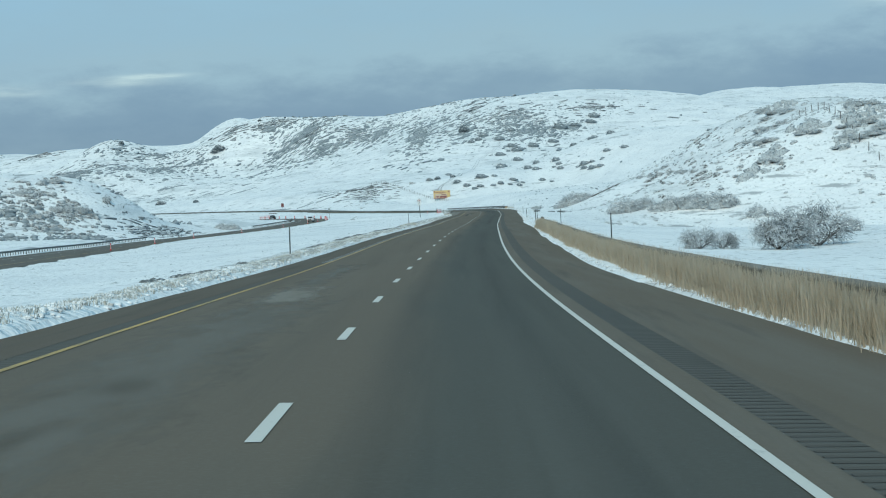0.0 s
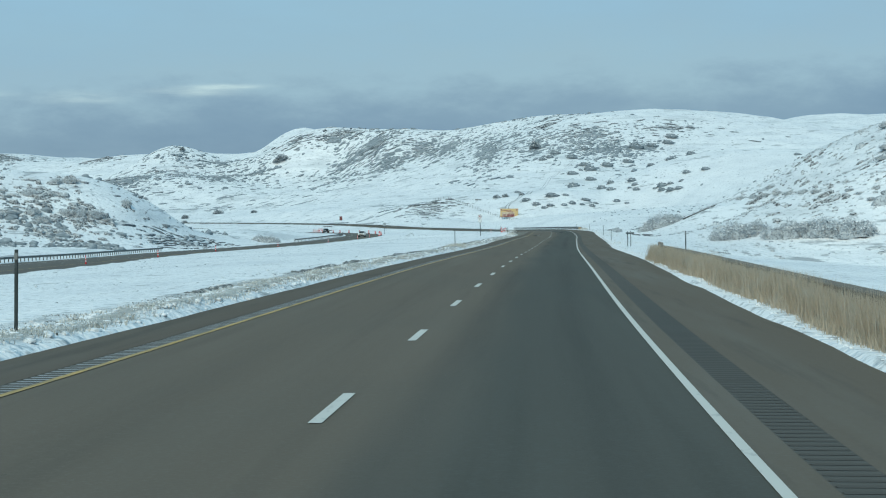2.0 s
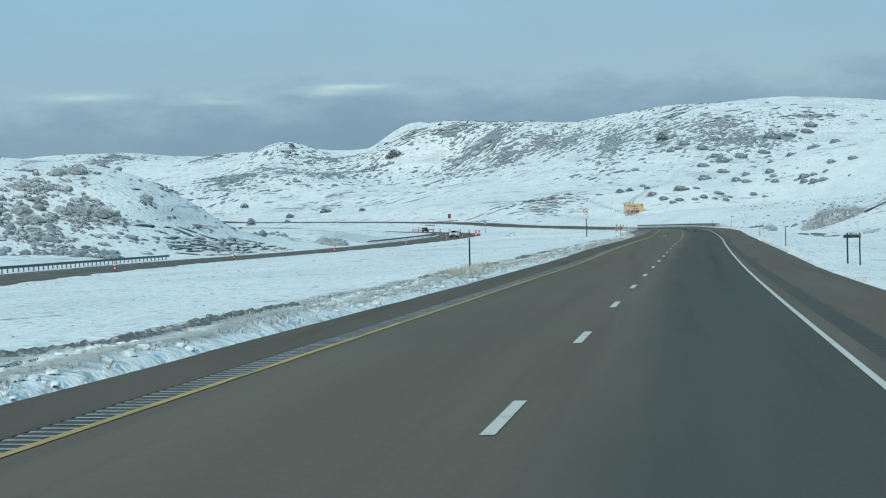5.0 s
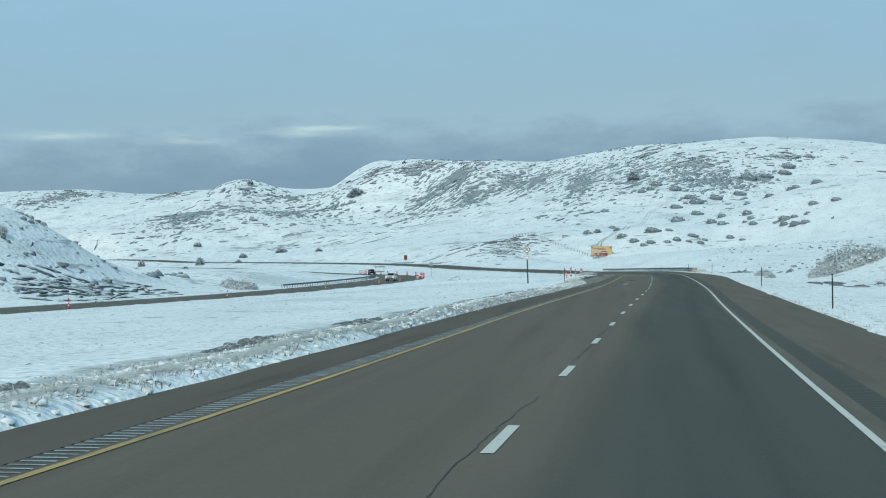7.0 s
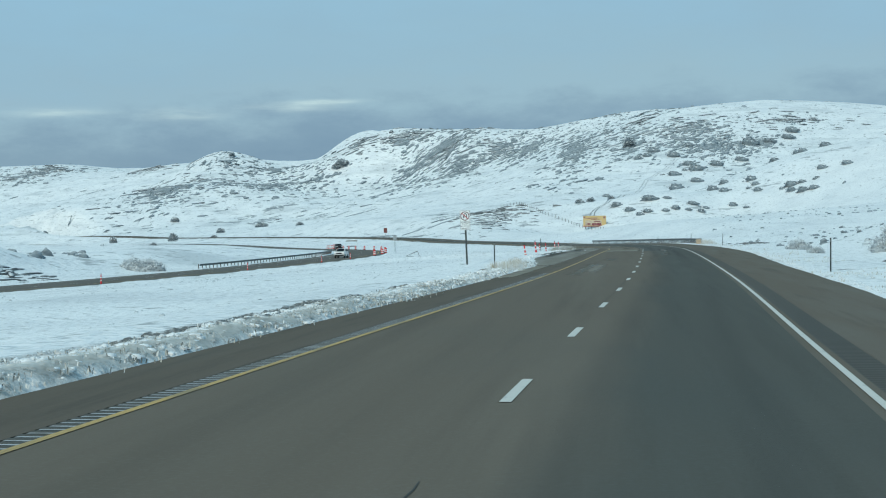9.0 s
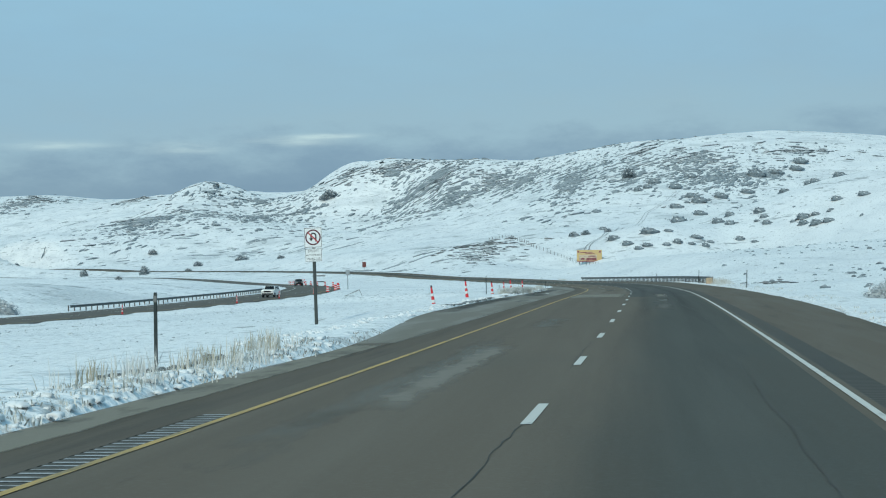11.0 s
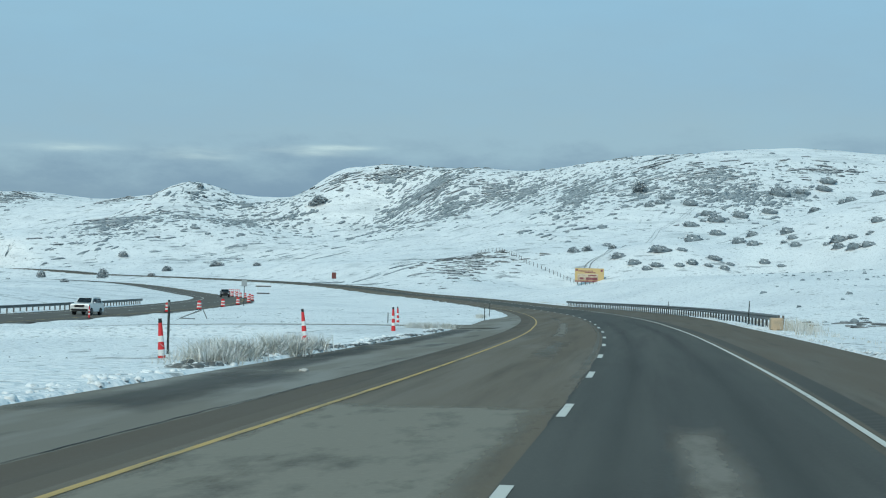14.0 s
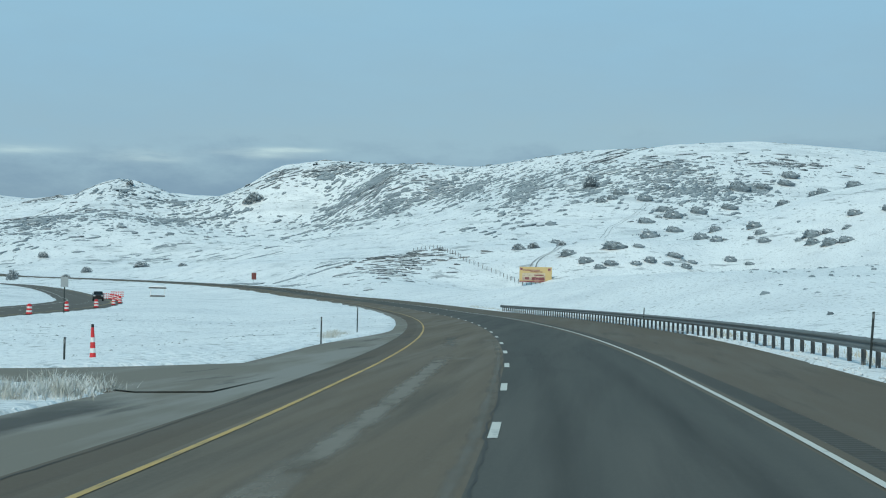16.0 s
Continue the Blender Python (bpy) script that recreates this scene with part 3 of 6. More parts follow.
def quick(name, verts, tris, mat, smooth=False):
    """A mesh from numpy arrays of points and of triangles or quads."""
    verts, tris = np.ascontiguousarray(verts, dtype=np.float32), np.ascontiguousarray(tris, dtype=np.int32)
    me = bpy.data.meshes.new(name)
    me.vertices.add(len(verts))
    me.vertices.foreach_set("co", verts.ravel())
    k = tris.shape[1]
    me.loops.add(tris.size)
    me.loops.foreach_set("vertex_index", tris.ravel())
    me.polygons.add(len(tris))
    me.polygons.foreach_set("loop_start", np.arange(0, tris.size, k, dtype=np.int32))
    me.materials.append(mat)
    me.update(calc_edges=True)
    me.validate()
    if smooth:
        me.shade_smooth()
    return me


def grid_faces(rows, cols):
    a = np.arange((rows - 1) * cols).reshape(rows - 1, cols)[:, :-1].ravel()
    return np.stack([a, a + 1, a + cols + 1, a + cols], 1)


def box(bm, size, at=(0, 0, 0), rot=(0, 0, 0), bevel=0.0):
    geo_ = bmesh.ops.create_cube(bm, size=1.0, matrix=pose(*at, *rot) @ Matrix.Diagonal((*size, 1)))
    if bevel:
        bmesh.ops.bevel(bm, geom=list({e for v in geo_["verts"] for e in v.link_edges}), offset=bevel, segments=1, affect="EDGES")
    return bm


def tube(bm, r1, r2, height, at=(0, 0, 0), rot=(0, 0, 0), sides=10):
    bmesh.ops.create_cone(bm, cap_ends=True, segments=sides, radius1=r1, radius2=r2, depth=height, matrix=pose(*at, *rot) @ pose(0, 0, height / 2))
    return bm


def thing(name, label, category, m=None, group="", kind=""):
    ob = new(name)
    ob.empty_display_size = 0.2
    if m is not None:
        ob.matrix_basis = m
    return tagged(ob, label, category, group, kind)


def on_land(x, y, up=0.0):
    return float(land(np.array([x]), np.array([y]))[0]) + up


def sticks(segments):
    """Three-sided tapered twigs from (start, end, r0, r1)."""
    vs, fs = [], []
    for p, q, r0, r1 in segments:
        d = (q - p)
        d = d / (np.linalg.norm(d) + 1e-9)
        u = np.cross(d, (0.3, 0.5, 0.8))
        u /= np.linalg.norm(u) + 1e-9
        w = np.cross(d, u)
        k = len(vs)
        for base_, rr in ((p, r0), (q, r1)):
            for a in (0, 2.094, 4.189):
                vs.append(base_ + rr * (math.cos(a) * u + math.sin(a) * w))
        for i in range(3):
            j = (i + 1) % 3
            fs.append((k + i, k + j, k + 3 + j, k + 3 + i))
    return np.array(vs), np.array(fs)


# ---- ground ----


def axis(*pieces):
    vals = []
    for a, b, step in pieces:
        vals += list(np.arange(a, b, step))
    vals.append(pieces[-1][1])
    return np.array(vals)


offsets = axis((-2600, -900, 60), (-900, -420, 24), (-420, -140, 6), (-140, -70, 2.5), (-70, -12, 1.5), (-12, 12, 0.4), (12, 40, 1.2), (40, 110, 2.5), (110, 420, 8), (420, 900, 30), (900, 2600, 80))
rows = axis((-60, 20, 2.0), (20, 560, 1.0), (560, 700, 2.5), (700, 950, 5), (950, 1150, 4), (1150, 1500, 7), (1500, 1800, 5), (1800, 2300, 14), (2300, 4600, 90))
gx, gy = np.meshgrid(offsets, rows)
gx = gx + road_x(np.minimum(gy, 700)) * np.exp(-(gx / 120) ** 2)
gz = land(gx, gy)
ground = part("ground", quick("ground", np.stack([gx.ravel(), gy.ravel(), gz.ravel()], 1), grid_faces(len(rows), len(offsets)), M_SNOW, True), None)
ground.data.materials.append(M_HILLSNOW)
cy_, cx_ = (gy[:-1, :-1] + gy[1:, 1:]).ravel() / 2, (gx[:-1, :-1] + gx[1:, 1:]).ravel() / 2
hilly = (cy_ > 1000 + 40 * wobble(cx_, cy_, 40, 2)) | ((cx_ > road_x(np.minimum(cy_, 700)) + 24 + 5 * wobble(cx_, cy_, 9, 1)) & (cy_ > 230) & (cy_ < 430)) | ((cx_ < far_x(cy_) - 11) & (cy_ > 300))
ground.data.polygons.foreach_set("material_index", hilly.astype(np.int32))
tagged(ground, "snow-covered rolling hills with patches of bare brush", "ground", kind="structure")

# ---- carriageways ----
stations = axis((-60, 560, 2.0), (560, 900, 5), (900, 1500, 10))


def strip(name, left, right, up, mat, parent, ys=stations, which="main", cols=2, smooth=True):
    lefts = left(ys) if callable(left) else np.full(len(ys), left)
    rights = right(ys) if callable(right) else np.full(len(ys), right)
    pts = np.stack([place(ys, lefts + (rights - lefts) * k / (cols - 1), up, which) for k in range(cols)], 1)
    faces = grid_faces(len(ys), cols)
    me = quick(name, pts.reshape(-1, 3), faces, mat, smooth)
    uv = np.stack([np.stack([(lefts + (rights - lefts) * k / (cols - 1)) / 20 + 0.5, ys / 2000], 1) for k in range(cols)], 1).reshape(-1, 2)
    me.uv_layers.new(name="UVMap").data.foreach_set("uv", uv[faces.ravel()].astype(np.float32).ravel())
    return part(name, me, None, parent)


road = thing("road", "two-lane asphalt highway carriageway, mostly dry", "road", kind="structure")
old_st, new_st = stations[stations <= 414], stations[stations >= 414]
strip("left_lane", -3.6, -0.02, 0.0, M_LANES, road, ys=old_st, cols=5)
strip("right_lane", -0.02, 3.78, 0.0, M_LANES, road, ys=old_st, cols=5)
strip("left_lane", -3.6, -0.02, 0.0, M_ASPHALT_L, road, ys=new_st, cols=5)
strip("right_lane", -0.02, 3.78, 0.0, M_ASPHALT_R, road, ys=new_st, cols=5)
strip("right_shoulder", 3.78, 4.12, -0.002, M_SHOULDER, road)
strip("right_shoulder", 4.585, edge_right, -0.0012, M_SHOULDER, road, cols=4)
strip("left_shoulder", -4.62, -3.965, -0.0012, M_SHOULDER_L, road)
strip("left_shoulder", edge_left, -4.62, -0.003, M_SHOULDER_L, road, ys=stations[stations <= 352], cols=4)
strip("left_shoulder", edge_left, -4.62, -0.003, M_PATCH, road, ys=stations[stations >= 352], cols=4)
strip("edge_line", lambda y: line_right(y) - 0.048, lambda y: line_right(y) + 0.052, 0.008, M_WHITE, road)
strip("median_line", lambda y: line_left(y) - 0.05, lambda y: line_left(y) + 0.05, 0.008, M_YELLOW, road)


def drop_edge(name, fn, sign, parent, ys=stations):
    pts = np.stack([place(ys, fn(ys) + sign * k, u) for k, u in ((0, -0.003), (0.05 + 0.04, -0.06), (0.12, -0.3))], 1)
    return part(name, quick(name, pts.reshape(-1, 3), grid_faces(len(ys), 3), M_SHOULDER, False), None, parent)


drop_edge("pavement_edge", edge_right, 1, road)
drop_edge("pavement_edge", edge_left, -1, road, stations[stations < 497])
drop_edge("pavement_edge", edge_left, -1, road, stations[stations > 521])


def rumble(name, left, right, mat, parent, y0, y1):
    """Milled cross grooves, 0.3 m apart."""
    k = np.arange(int((y1 - y0) / 0.305))
    ys = (y0 + k[:, None] * 0.305 + np.array([0, 0.14, 0.18, 0.265])[None]).ravel()
    up = np.tile(np.array([-0.002, -0.002, -0.009, -0.009]), len(k))
    pts = np.stack([place(ys, left, up), place(ys, right, up)], 1)
    return part(name, quick(name, pts.reshape(-1, 3), grid_faces(len(ys), 2), mat, False), None, parent)


tagged(rumble("rumble_strip", 4.12, 4.6, M_SEAL, road, -30, 600), "dark milled rumble strip", kind="stuff")
tagged(rumble("rumble_strip", -3.98, -3.6, M_SEAL, road, -30, 331), "milled rumble strip beside the yellow line", kind="stuff")
strip("rumble_seal", 4.12, 4.6, -0.002, M_SEAL, road, ys=axis((600, 900, 5)))
strip("left_shoulder", -3.98, -3.6, -0.002, M_SHOULDER, road, ys=axis((330.7, 560, 2.0), (560, 900, 5)))


def groove_bars(label, n, y0, l0, l1, a, b, mat):
    k_ = np.arange(n)
    ys_ = y0 + k_[:, None] * 0.305 + np.array([a, b])[None]
    pts_ = np.stack([place(ys_, l0, 0.001), place(ys_, l1, 0.001)], 2).reshape(-1, 3)
    q_ = k_[:, None] * 4 + np.array([0, 1, 3, 2])
    return tagged(part("groove_bars", quick("groove_bars", pts_, q_, mat), None, road), label, kind="stuff")


# left side: pale mottled bars over the grooves
groove_bars("pale bars across the milled grooves", 883, 61.5, -3.93, -3.60, 0.16, 0.25, M_PALE_BAR)
# right side: shade in the grooves, laid on as flat dark bars
groove_bars("dark bars painting the shade in the milled grooves", 2060, -30, 4.14, 4.58, 0.14, 0.27, M_GROOVE_SHADE)

arc_y = np.arange(-60, 1000, 0.5)
arc_s = np.concatenate([[0], np.cumsum(np.hypot(np.diff(arc_y), np.diff(road_x(arc_y))))])
arc_s -= np.interp(0, arc_y, arc_s)
for k in range(-3, 62):
    s = 12.19 * k
    ys = np.interp(s + np.linspace(0, 3.05, 4), arc_s, arc_y)
    pts = np.stack([place(ys, 0.0, 0.008), place(ys, 0.13, 0.008)], 1)
    part("lane_dash", quick("lane_dash", pts.reshape(-1, 3), grid_faces(4, 2), M_WHITE), None, road)

other = thing("opposite_road", "lower asphalt carriageway across the snowy median", "road", kind="structure")
far_st = axis((-60, 1480, 4.0))
strip("asphalt", lambda y: -far_half(y), far_half, 0.0, M_LOWER, other, ys=far_st, which="far", cols=5)
strip("edge_line", -3.75, -3.6, 0.012, M_WHITE, other, ys=far_st, which="far")
strip("median_line", 3.6, 3.75, 0.012, M_YELLOW, other, ys=far_st, which="far")
for k in range(0, 90):
    ys = 100 + 12.19 * k + np.linspace(0, 3.05, 3)
    pts = np.stack([place(ys, -0.06, 0.012, "far"), place(ys, 0.07, 0.012, "far")], 1)
    part("lane_dash", quick("lane_dash", pts.reshape(-1, 3), grid_faces(3, 2), M_WHITE), None, other)

xs = np.arange(-46.5, 0.4, 0.5)
flare = np.clip((xs + 9) / 7.5, 0, 1) ** 2
lo, hi = 504.8 - 5.5 * flare, 510.2 + 11 * flare
cpts = np.stack([np.stack([xs, lo + (hi - lo) * k, cross_z(xs) + 0.012], 1) for k in (0, 0.25, 0.5, 0.75, 1)], 1)
crossover = part("crossover", quick("crossover", cpts.reshape(-1, 3), grid_faces(len(xs), 5)[:, ::-1], M_PATCH, True), None)
tagged(crossover, "narrow paved crossover through the snowy median", "road", kind="structure")

# worn patches, cracks and stains in the surface


def ribbon(name, y0, y1, mid, half, up, mat, parent, step=0.5, seed=1):
    r = np.random.default_rng(seed)
    ys_ = np.arange(y0, y1, step)
    walk_ = np.cumsum(r.normal(size=len(ys_)) * 0.012)
    walk_ -= np.linspace(0, walk_[-1], len(ys_))
    jag = mid + walk_ + 0.012 * r.normal(size=len(ys_))
    w_ = half * (0.5 + r.random(len(ys_)))
    pts_ = np.stack([place(ys_, jag - w_, up), place(ys_, jag + w_, up)], 1)
    return part(name, quick(name, pts_.reshape(-1, 3), grid_faces(len(ys_), 2), mat), None, parent)


def blotch(y0, y1, l0, l1, mat, parent, seed, ragged=0.1):
    r = np.random.default_rng(seed)
    ys_ = np.linspace(y0, y1, 24)
    fade = np.ones(24)
    mid, half_ = (l0 + l1) / 2, (l1 - l0) / 2
    e0, e1 = mid - half_ * fade + ragged * r.normal(size=24), mid + half_ * fade + ragged * r.normal(size=24)
    pts_ = np.stack([place(ys_, e0 + (e1 - e0) * k / 3, 0.004) for k in range(4)], 1)
    faces_ = grid_faces(24, 4)
    me = quick("patch", pts_.reshape(-1, 3), faces_, mat)
    across, along_ = np.tile(np.arange(4) / 3, 24), np.repeat(np.arange(24) / 23, 4)
    me.uv_layers.new(name="UVMap").data.foreach_set("uv", np.stack([across, along_], 1)[faces_.ravel()].astype(np.float32).ravel())
    return part("patch", me, None, parent, "pale worn patch of asphalt")


def strip_film(y0, y1, l0, l1, mat):
    """A long dark tyre-worn band in the lane."""
    n = int((y1 - y0) / 3)
    ys_ = np.linspace(y0, y1, n)
    pts_ = np.stack([place(ys_, l0 + (l1 - l0) * k / 3, 0.003) for k in range(4)], 1)
    faces_ = grid_faces(n, 4)
    me = quick("tyre_band", pts_.reshape(-1, 3), faces_, mat)
    uv = np.stack([np.tile(np.arange(4) / 3, n), np.repeat(np.arange(n) / (n - 1), 4)], 1)
    me.uv_layers.new(name="UVMap").data.foreach_set("uv", uv[faces_.ravel()].astype(np.float32).ravel())
    return part("tyre_band", me, None, road, "darker band worn by tyres")


blotch(413, 429, -3.75, 0.0, M_PALE, road, 1, 0.0)
blotch(411, 426.5, 1.35, 2.35, M_STREAK, road, 2, 0.0)
blotch(379, 396, 1.3, 2.2, M_STAIN, road, 3, 0.0)
blotch(322, 356, -2.9, -1.9, M_STAIN, road, 4, 0.0)
blotch(472, 526, -2.25, -1.45, M_STREAK, road, 5, 0.0)
blotch(448, 472, -2.0, -1.0, M_STAIN, road, 8, 0.0)
blotch(532, 552, -2.4, -1.6, M_STAIN, road, 9, 0.0)
blotch(23, 36, -3.1, -1.0, M_STREAK, road, 6, 0.0)
blotch(-8, 30, -3.4, -0.4, M_STAIN, road, 16, 0.0)
blotch(30, 60, -3.0, -1.6, M_STAIN, road, 12, 0.0)
for y0, y1 in ((-60, 175), (150, 345), (320, 565)):
    for l0, l1 in ((0.35, 1.5), (2.05, 3.3)):
        strip_film(y0, y1, l0, l1, M_DARKFILM if y1 > 500 else M_THINFILM)
for y0, y1, l0, l1 in ((424, 440, -7.6, -5.0), (436, 462, -7.7, -5.9), (455, 500, -7.7, -6.1), (380, 426, -7.8, -6.3)):
    strip_film(y0, y1, l0, l1, M_WETFILM)
blotch(396, 405, 1.5, 2.2, M_STAIN, road, 7, 0.0)
blotch(322, 353, -5.6, -4.66, M_PALE, road, 11, 0.0)
blotch(360, 372, -2.4, -1.2, M_STAIN, road, 10, 0.0)
blotch(329, 352, -2.6, -1.4, M_STREAK, road, 41, 0.0)
for k, (y0, y1, mid, half) in enumerate(((192, 215, 0.0, 0.005), (225, 262, 0.0, 0.008), (292, 330, 0.0, 0.007), (340, 352, 0.0, 0.005), (362, 372, 0.0, 0.004), (386, 402, 0.0, 0.008), (320, 345, 2.8, 0.006))):
    ribbon("crack", y0, y1, mid, half, 0.0055, M_CRACK, road, 0.45, k)
ribbon("joint", 425, 560, -0.03, 0.014, 0.005, M_CRACK, road, 0.5, 33)
blotch(418, 560, -0.32, -0.02, M_STAIN, road, 34, 0.0)
ribbon("joint", 345, 560, -4.66, 0.012, 0.003, M_CRACK, road, 0.5, 35)


def verge_film(name, label, y0, y1, l0, l1, mat):
    """Bare turf or grime showing through the roadside snow, following the ground."""
    n = int((y1 - y0) / 0.6)
    ys_ = np.linspace(y0, y1, n)
    cols_ = []
    for k in range(5):
        q_ = place(ys_, l0 + (l1 - l0) * k / 4)
        q_[:, 2] = land(q_[:, 0], q_[:, 1]) + 0.02 + 0.02 * (k in (1, 2, 3))
        cols_.append(q_)
    faces_ = grid_faces(n, 5)
    me = quick(name, np.stack(cols_, 1).reshape(-1, 3), faces_, mat, True)
    uv = np.stack([np.tile(np.arange(5) / 4, n), np.repeat(np.arange(n) / (n - 1), 5)], 1)
    me.uv_layers.new(name="UVMap").data.foreach_set("uv", uv[faces_.ravel()].astype(np.float32).ravel())
    return tagged(part(name, me, None), label, "verge", kind="stuff")


verge_film("turf_band", "dark bare turf along the ploughed snow ridge", 45, 330, -7.6, -6.3, M_TURF)
verge_film("grime_band", "grimy ploughed snow beside the pavement", 5, 345, -6.3, -5.25, M_GRIME)
for lat_ in (-3.979, 4.599):
    ys_ = axis((-30, 331, 3.0))
    pts_ = np.stack([place(ys_, lat_, -0.0015), place(ys_, lat_, -0.03)], 1)
    part("rumble_side", quick("rumble_side", pts_.reshape(-1, 3), grid_faces(len(ys_), 2), M_SEAL), None, road)

# ---- guardrails ----


def guardrail(name, label, y0, y1, lat, which, side, step=1.9, up=0.0, steel=None, post_top=0.75):
    ys = np.arange(y0, y1, step)
    off = lat if callable(lat) else lambda y: lat + 0 * y
    rail = thing(name, label, "guardrail")
    bm = bmesh.new()
    box(bm, (0.11, 0.15, 1.3), (0, 0, post_top - 0.65), bevel=0.01)
    post_mesh = bpy.data.meshes.new("post")
    bm.to_mesh(post_mesh)
    bm.free()
    post_mesh.materials.append(steel or M_WOOD)
    for y in ys:
        px, py, pz = place(np.array(float(y)), off(y) + 0.18 * side, up, which)
        z = pz
        part("post", post_mesh, None, rail, m=pose(px, py, z))
    fine = np.arange(y0, y1, 0.95)
    prof = ((0.0, 0.76), (-0.07, 0.71), (-0.07, 0.66), (0.0, 0.61), (-0.07, 0.56), (-0.07, 0.51), (0.0, 0.46))
    line = place(fine, off(fine), 0, which)
    zs = line[:, 2] + up
    cols = []
    for a, u in prof:
        q = place(fine, off(fine) + a * side, 0, which)
        q[:, 2] = zs + u
        cols.append(q)
    back = []
    for a, u in prof[::-1]:
        q = place(fine, off(fine) + (a + 0.012) * side, 0, which)
        q[:, 2] = zs + u
        back.append(q)
    pts = np.stack(cols + back + cols[:1], 1)
    part("beam", quick("beam", pts.reshape(-1, 3), grid_faces(len(fine), len(prof) * 2 + 1), steel or M_STEEL, False), None, rail, "corrugated galvanised steel beam")
    return rail


grass_rail = guardrail("guardrail", "weathered steel guardrail half hidden by tall tan grass", -58, 134, 7.25, "main", 1, up=0.02, steel=M_OLDRAIL, post_top=0.66)
bm = bmesh.new()
box(bm, (0.16, 0.34, 0.42), (0, 0, 0.72), bevel=0.04)
box(bm, (0.13, 0.13, 1.2), (0.1, -0.05, 0.3), bevel=0.01)
ex_, ey_, ez_ = place(np.array(134.0), 7.25, 0.0)
part("end_terminal", bm, M_OLDRAIL, grass_rail, "rounded end shoe of the weathered rail", m=pose(ex_, ey_, ez_))

right_rail = guardrail("guardrail", "steel guardrail on wooden posts along the outer curve", 494, 680, 8.78, "main", 1)
bm = bmesh.new()
box(bm, (0.62, 1.1, 0.6), (0, 0, 0.34), bevel=0.05)
box(bm, (0.2, 0.9, 0.3), (-0.1, -0.2, 0.05))
px, py, _ = place(np.array(493.2), 8.55)
part("end_terminal", bm, M_BARRIER, right_rail, "tan guardrail end terminal", m=pose(px, py, on_land(px, py) - 0.04))
guardrail("guardrail", "steel guardrail along the far edge of the lower road", 518, 645, -6.3, "far", -1)
guardrail("guardrail", "steel guardrail along the far edge of the lower road", 120, 391, lambda y: -1.0 - far_half(y), "far", -1)

# ---- delineator posts ----
bm = bmesh.new()
box(bm, (0.058, 0.035, 1.75), (0, 0, 0.475), bevel=0.008)
post_mesh = bpy.data.meshes.new("delineator_post")
bm.to_mesh(post_mesh)
bm.free()
post_mesh.materials.append(M_POST)


def delineator(x, y, lean=0.0):
    p = part("delineator_post", post_mesh, None, m=pose(x, y, on_land(x, y), 0, lean))
    tagged(p, "slim dark delineator post standing in the snow", "post", group="delineator posts")
    bm = bmesh.new()
    box(bm, (0.06, 0.012, 0.11), (0, -0.026, 1.24), bevel=0.003)
    part("reflector", bm, M_STEEL, p, "small dull reflector plate")
    return p


for x, y, lean in ((9.4, 81.5, 0), (10.1, 142, 0), (10.9, 209, 0), (11.6, 263.6, 0), (13.1, 324, 1), (15.1, 448.5, 2), (13.8, 509, 3), (10.2, 569, 2), (-6.4, 74, 1), (-4.2, 199, 0),
                   (-1.37, 339.1, 0), (-4.12, 447, 0), (-3.9, 541, 0), (-5.5, 566, 0)):
    delineator(x, y, lean)

delineator(-8.05, 517.5).matrix_basis.translation.z -= 0.7

# ---- tall traffic cones in the median ----


def traffic_cone(m, first=None):
    if first is not None:
        return copy_thing(first, m)
    top = thing("traffic_cone", "tall slim orange traffic cone with white bands", "cone", m, group="median cones")
    bm = bmesh.new()
    box(bm, (0.34, 0.34, 0.05), (0, 0, 0.0), bevel=0.015)
    part("base", bm, M_BLACK, top, "black rubber base")
    z, r = 0.02, 0.105
    for k, (h, mat) in enumerate(((0.28, M_ORANGE), (0.14, M_BAND), (0.18, M_ORANGE), (0.14, M_BAND), (0.3, M_ORANGE), (0.1, M_BLACK))):
        r2 = r - h * 0.058
        bm = bmesh.new()
        tube(bm, r, r2, h, (0, 0, z), sides=14)
        part("band" if mat is M_BAND else "sleeve" if mat is M_ORANGE else "handle", bm, mat, top)
        z, r = z + h, r2
    return top


first_cone = None
for x, y, lean in ((-3.2, 401, -8), (-3.4, 422.3, -6), (-3.4, 443.7, -4), (-3.1, 460.7, -6), (-3.7, 487.1, -2), (-7.6, 519, -2)):
    m = pose(x, y, on_land(x, y, -0.24 if y in (401, 443.7) else -0.06 if y < 510 else -0.17), 0, lean, 20)
    c = traffic_cone(m, first_cone)
    first_cone = first_cone or c

# ---- drums, small cones and barricades along the lower road ----


def drum(m, first=None):
    if first is not None:
        return copy_thing(first, m)
    top = thing("traffic_drum", "orange and white striped traffic drum", "drum", m, group="drums on the lower road")
    bm = bmesh.new()
    tube(bm, 0.36, 0.36, 0.09, sides=16)
    part("base", bm, M_BLACK, top, "black rubber ring")
    z = 0.09
    for k in range(5):
        bm = bmesh.new()
        tube(bm, 0.29 - 0.012 * k, 0.28 - 0.012 * k, 0.18, (0, 0, z), sides=16)
        part("stripe", bm, (M_ORANGE, M_BAND)[k % 2], top)
        z += 0.18
    bm = bmesh.new()
    box(bm, (0.3, 0.05, 0.09), (0, 0, z + 0.04), bevel=0.02)
    part("handle", bm, M_ORANGE, top)
    return top


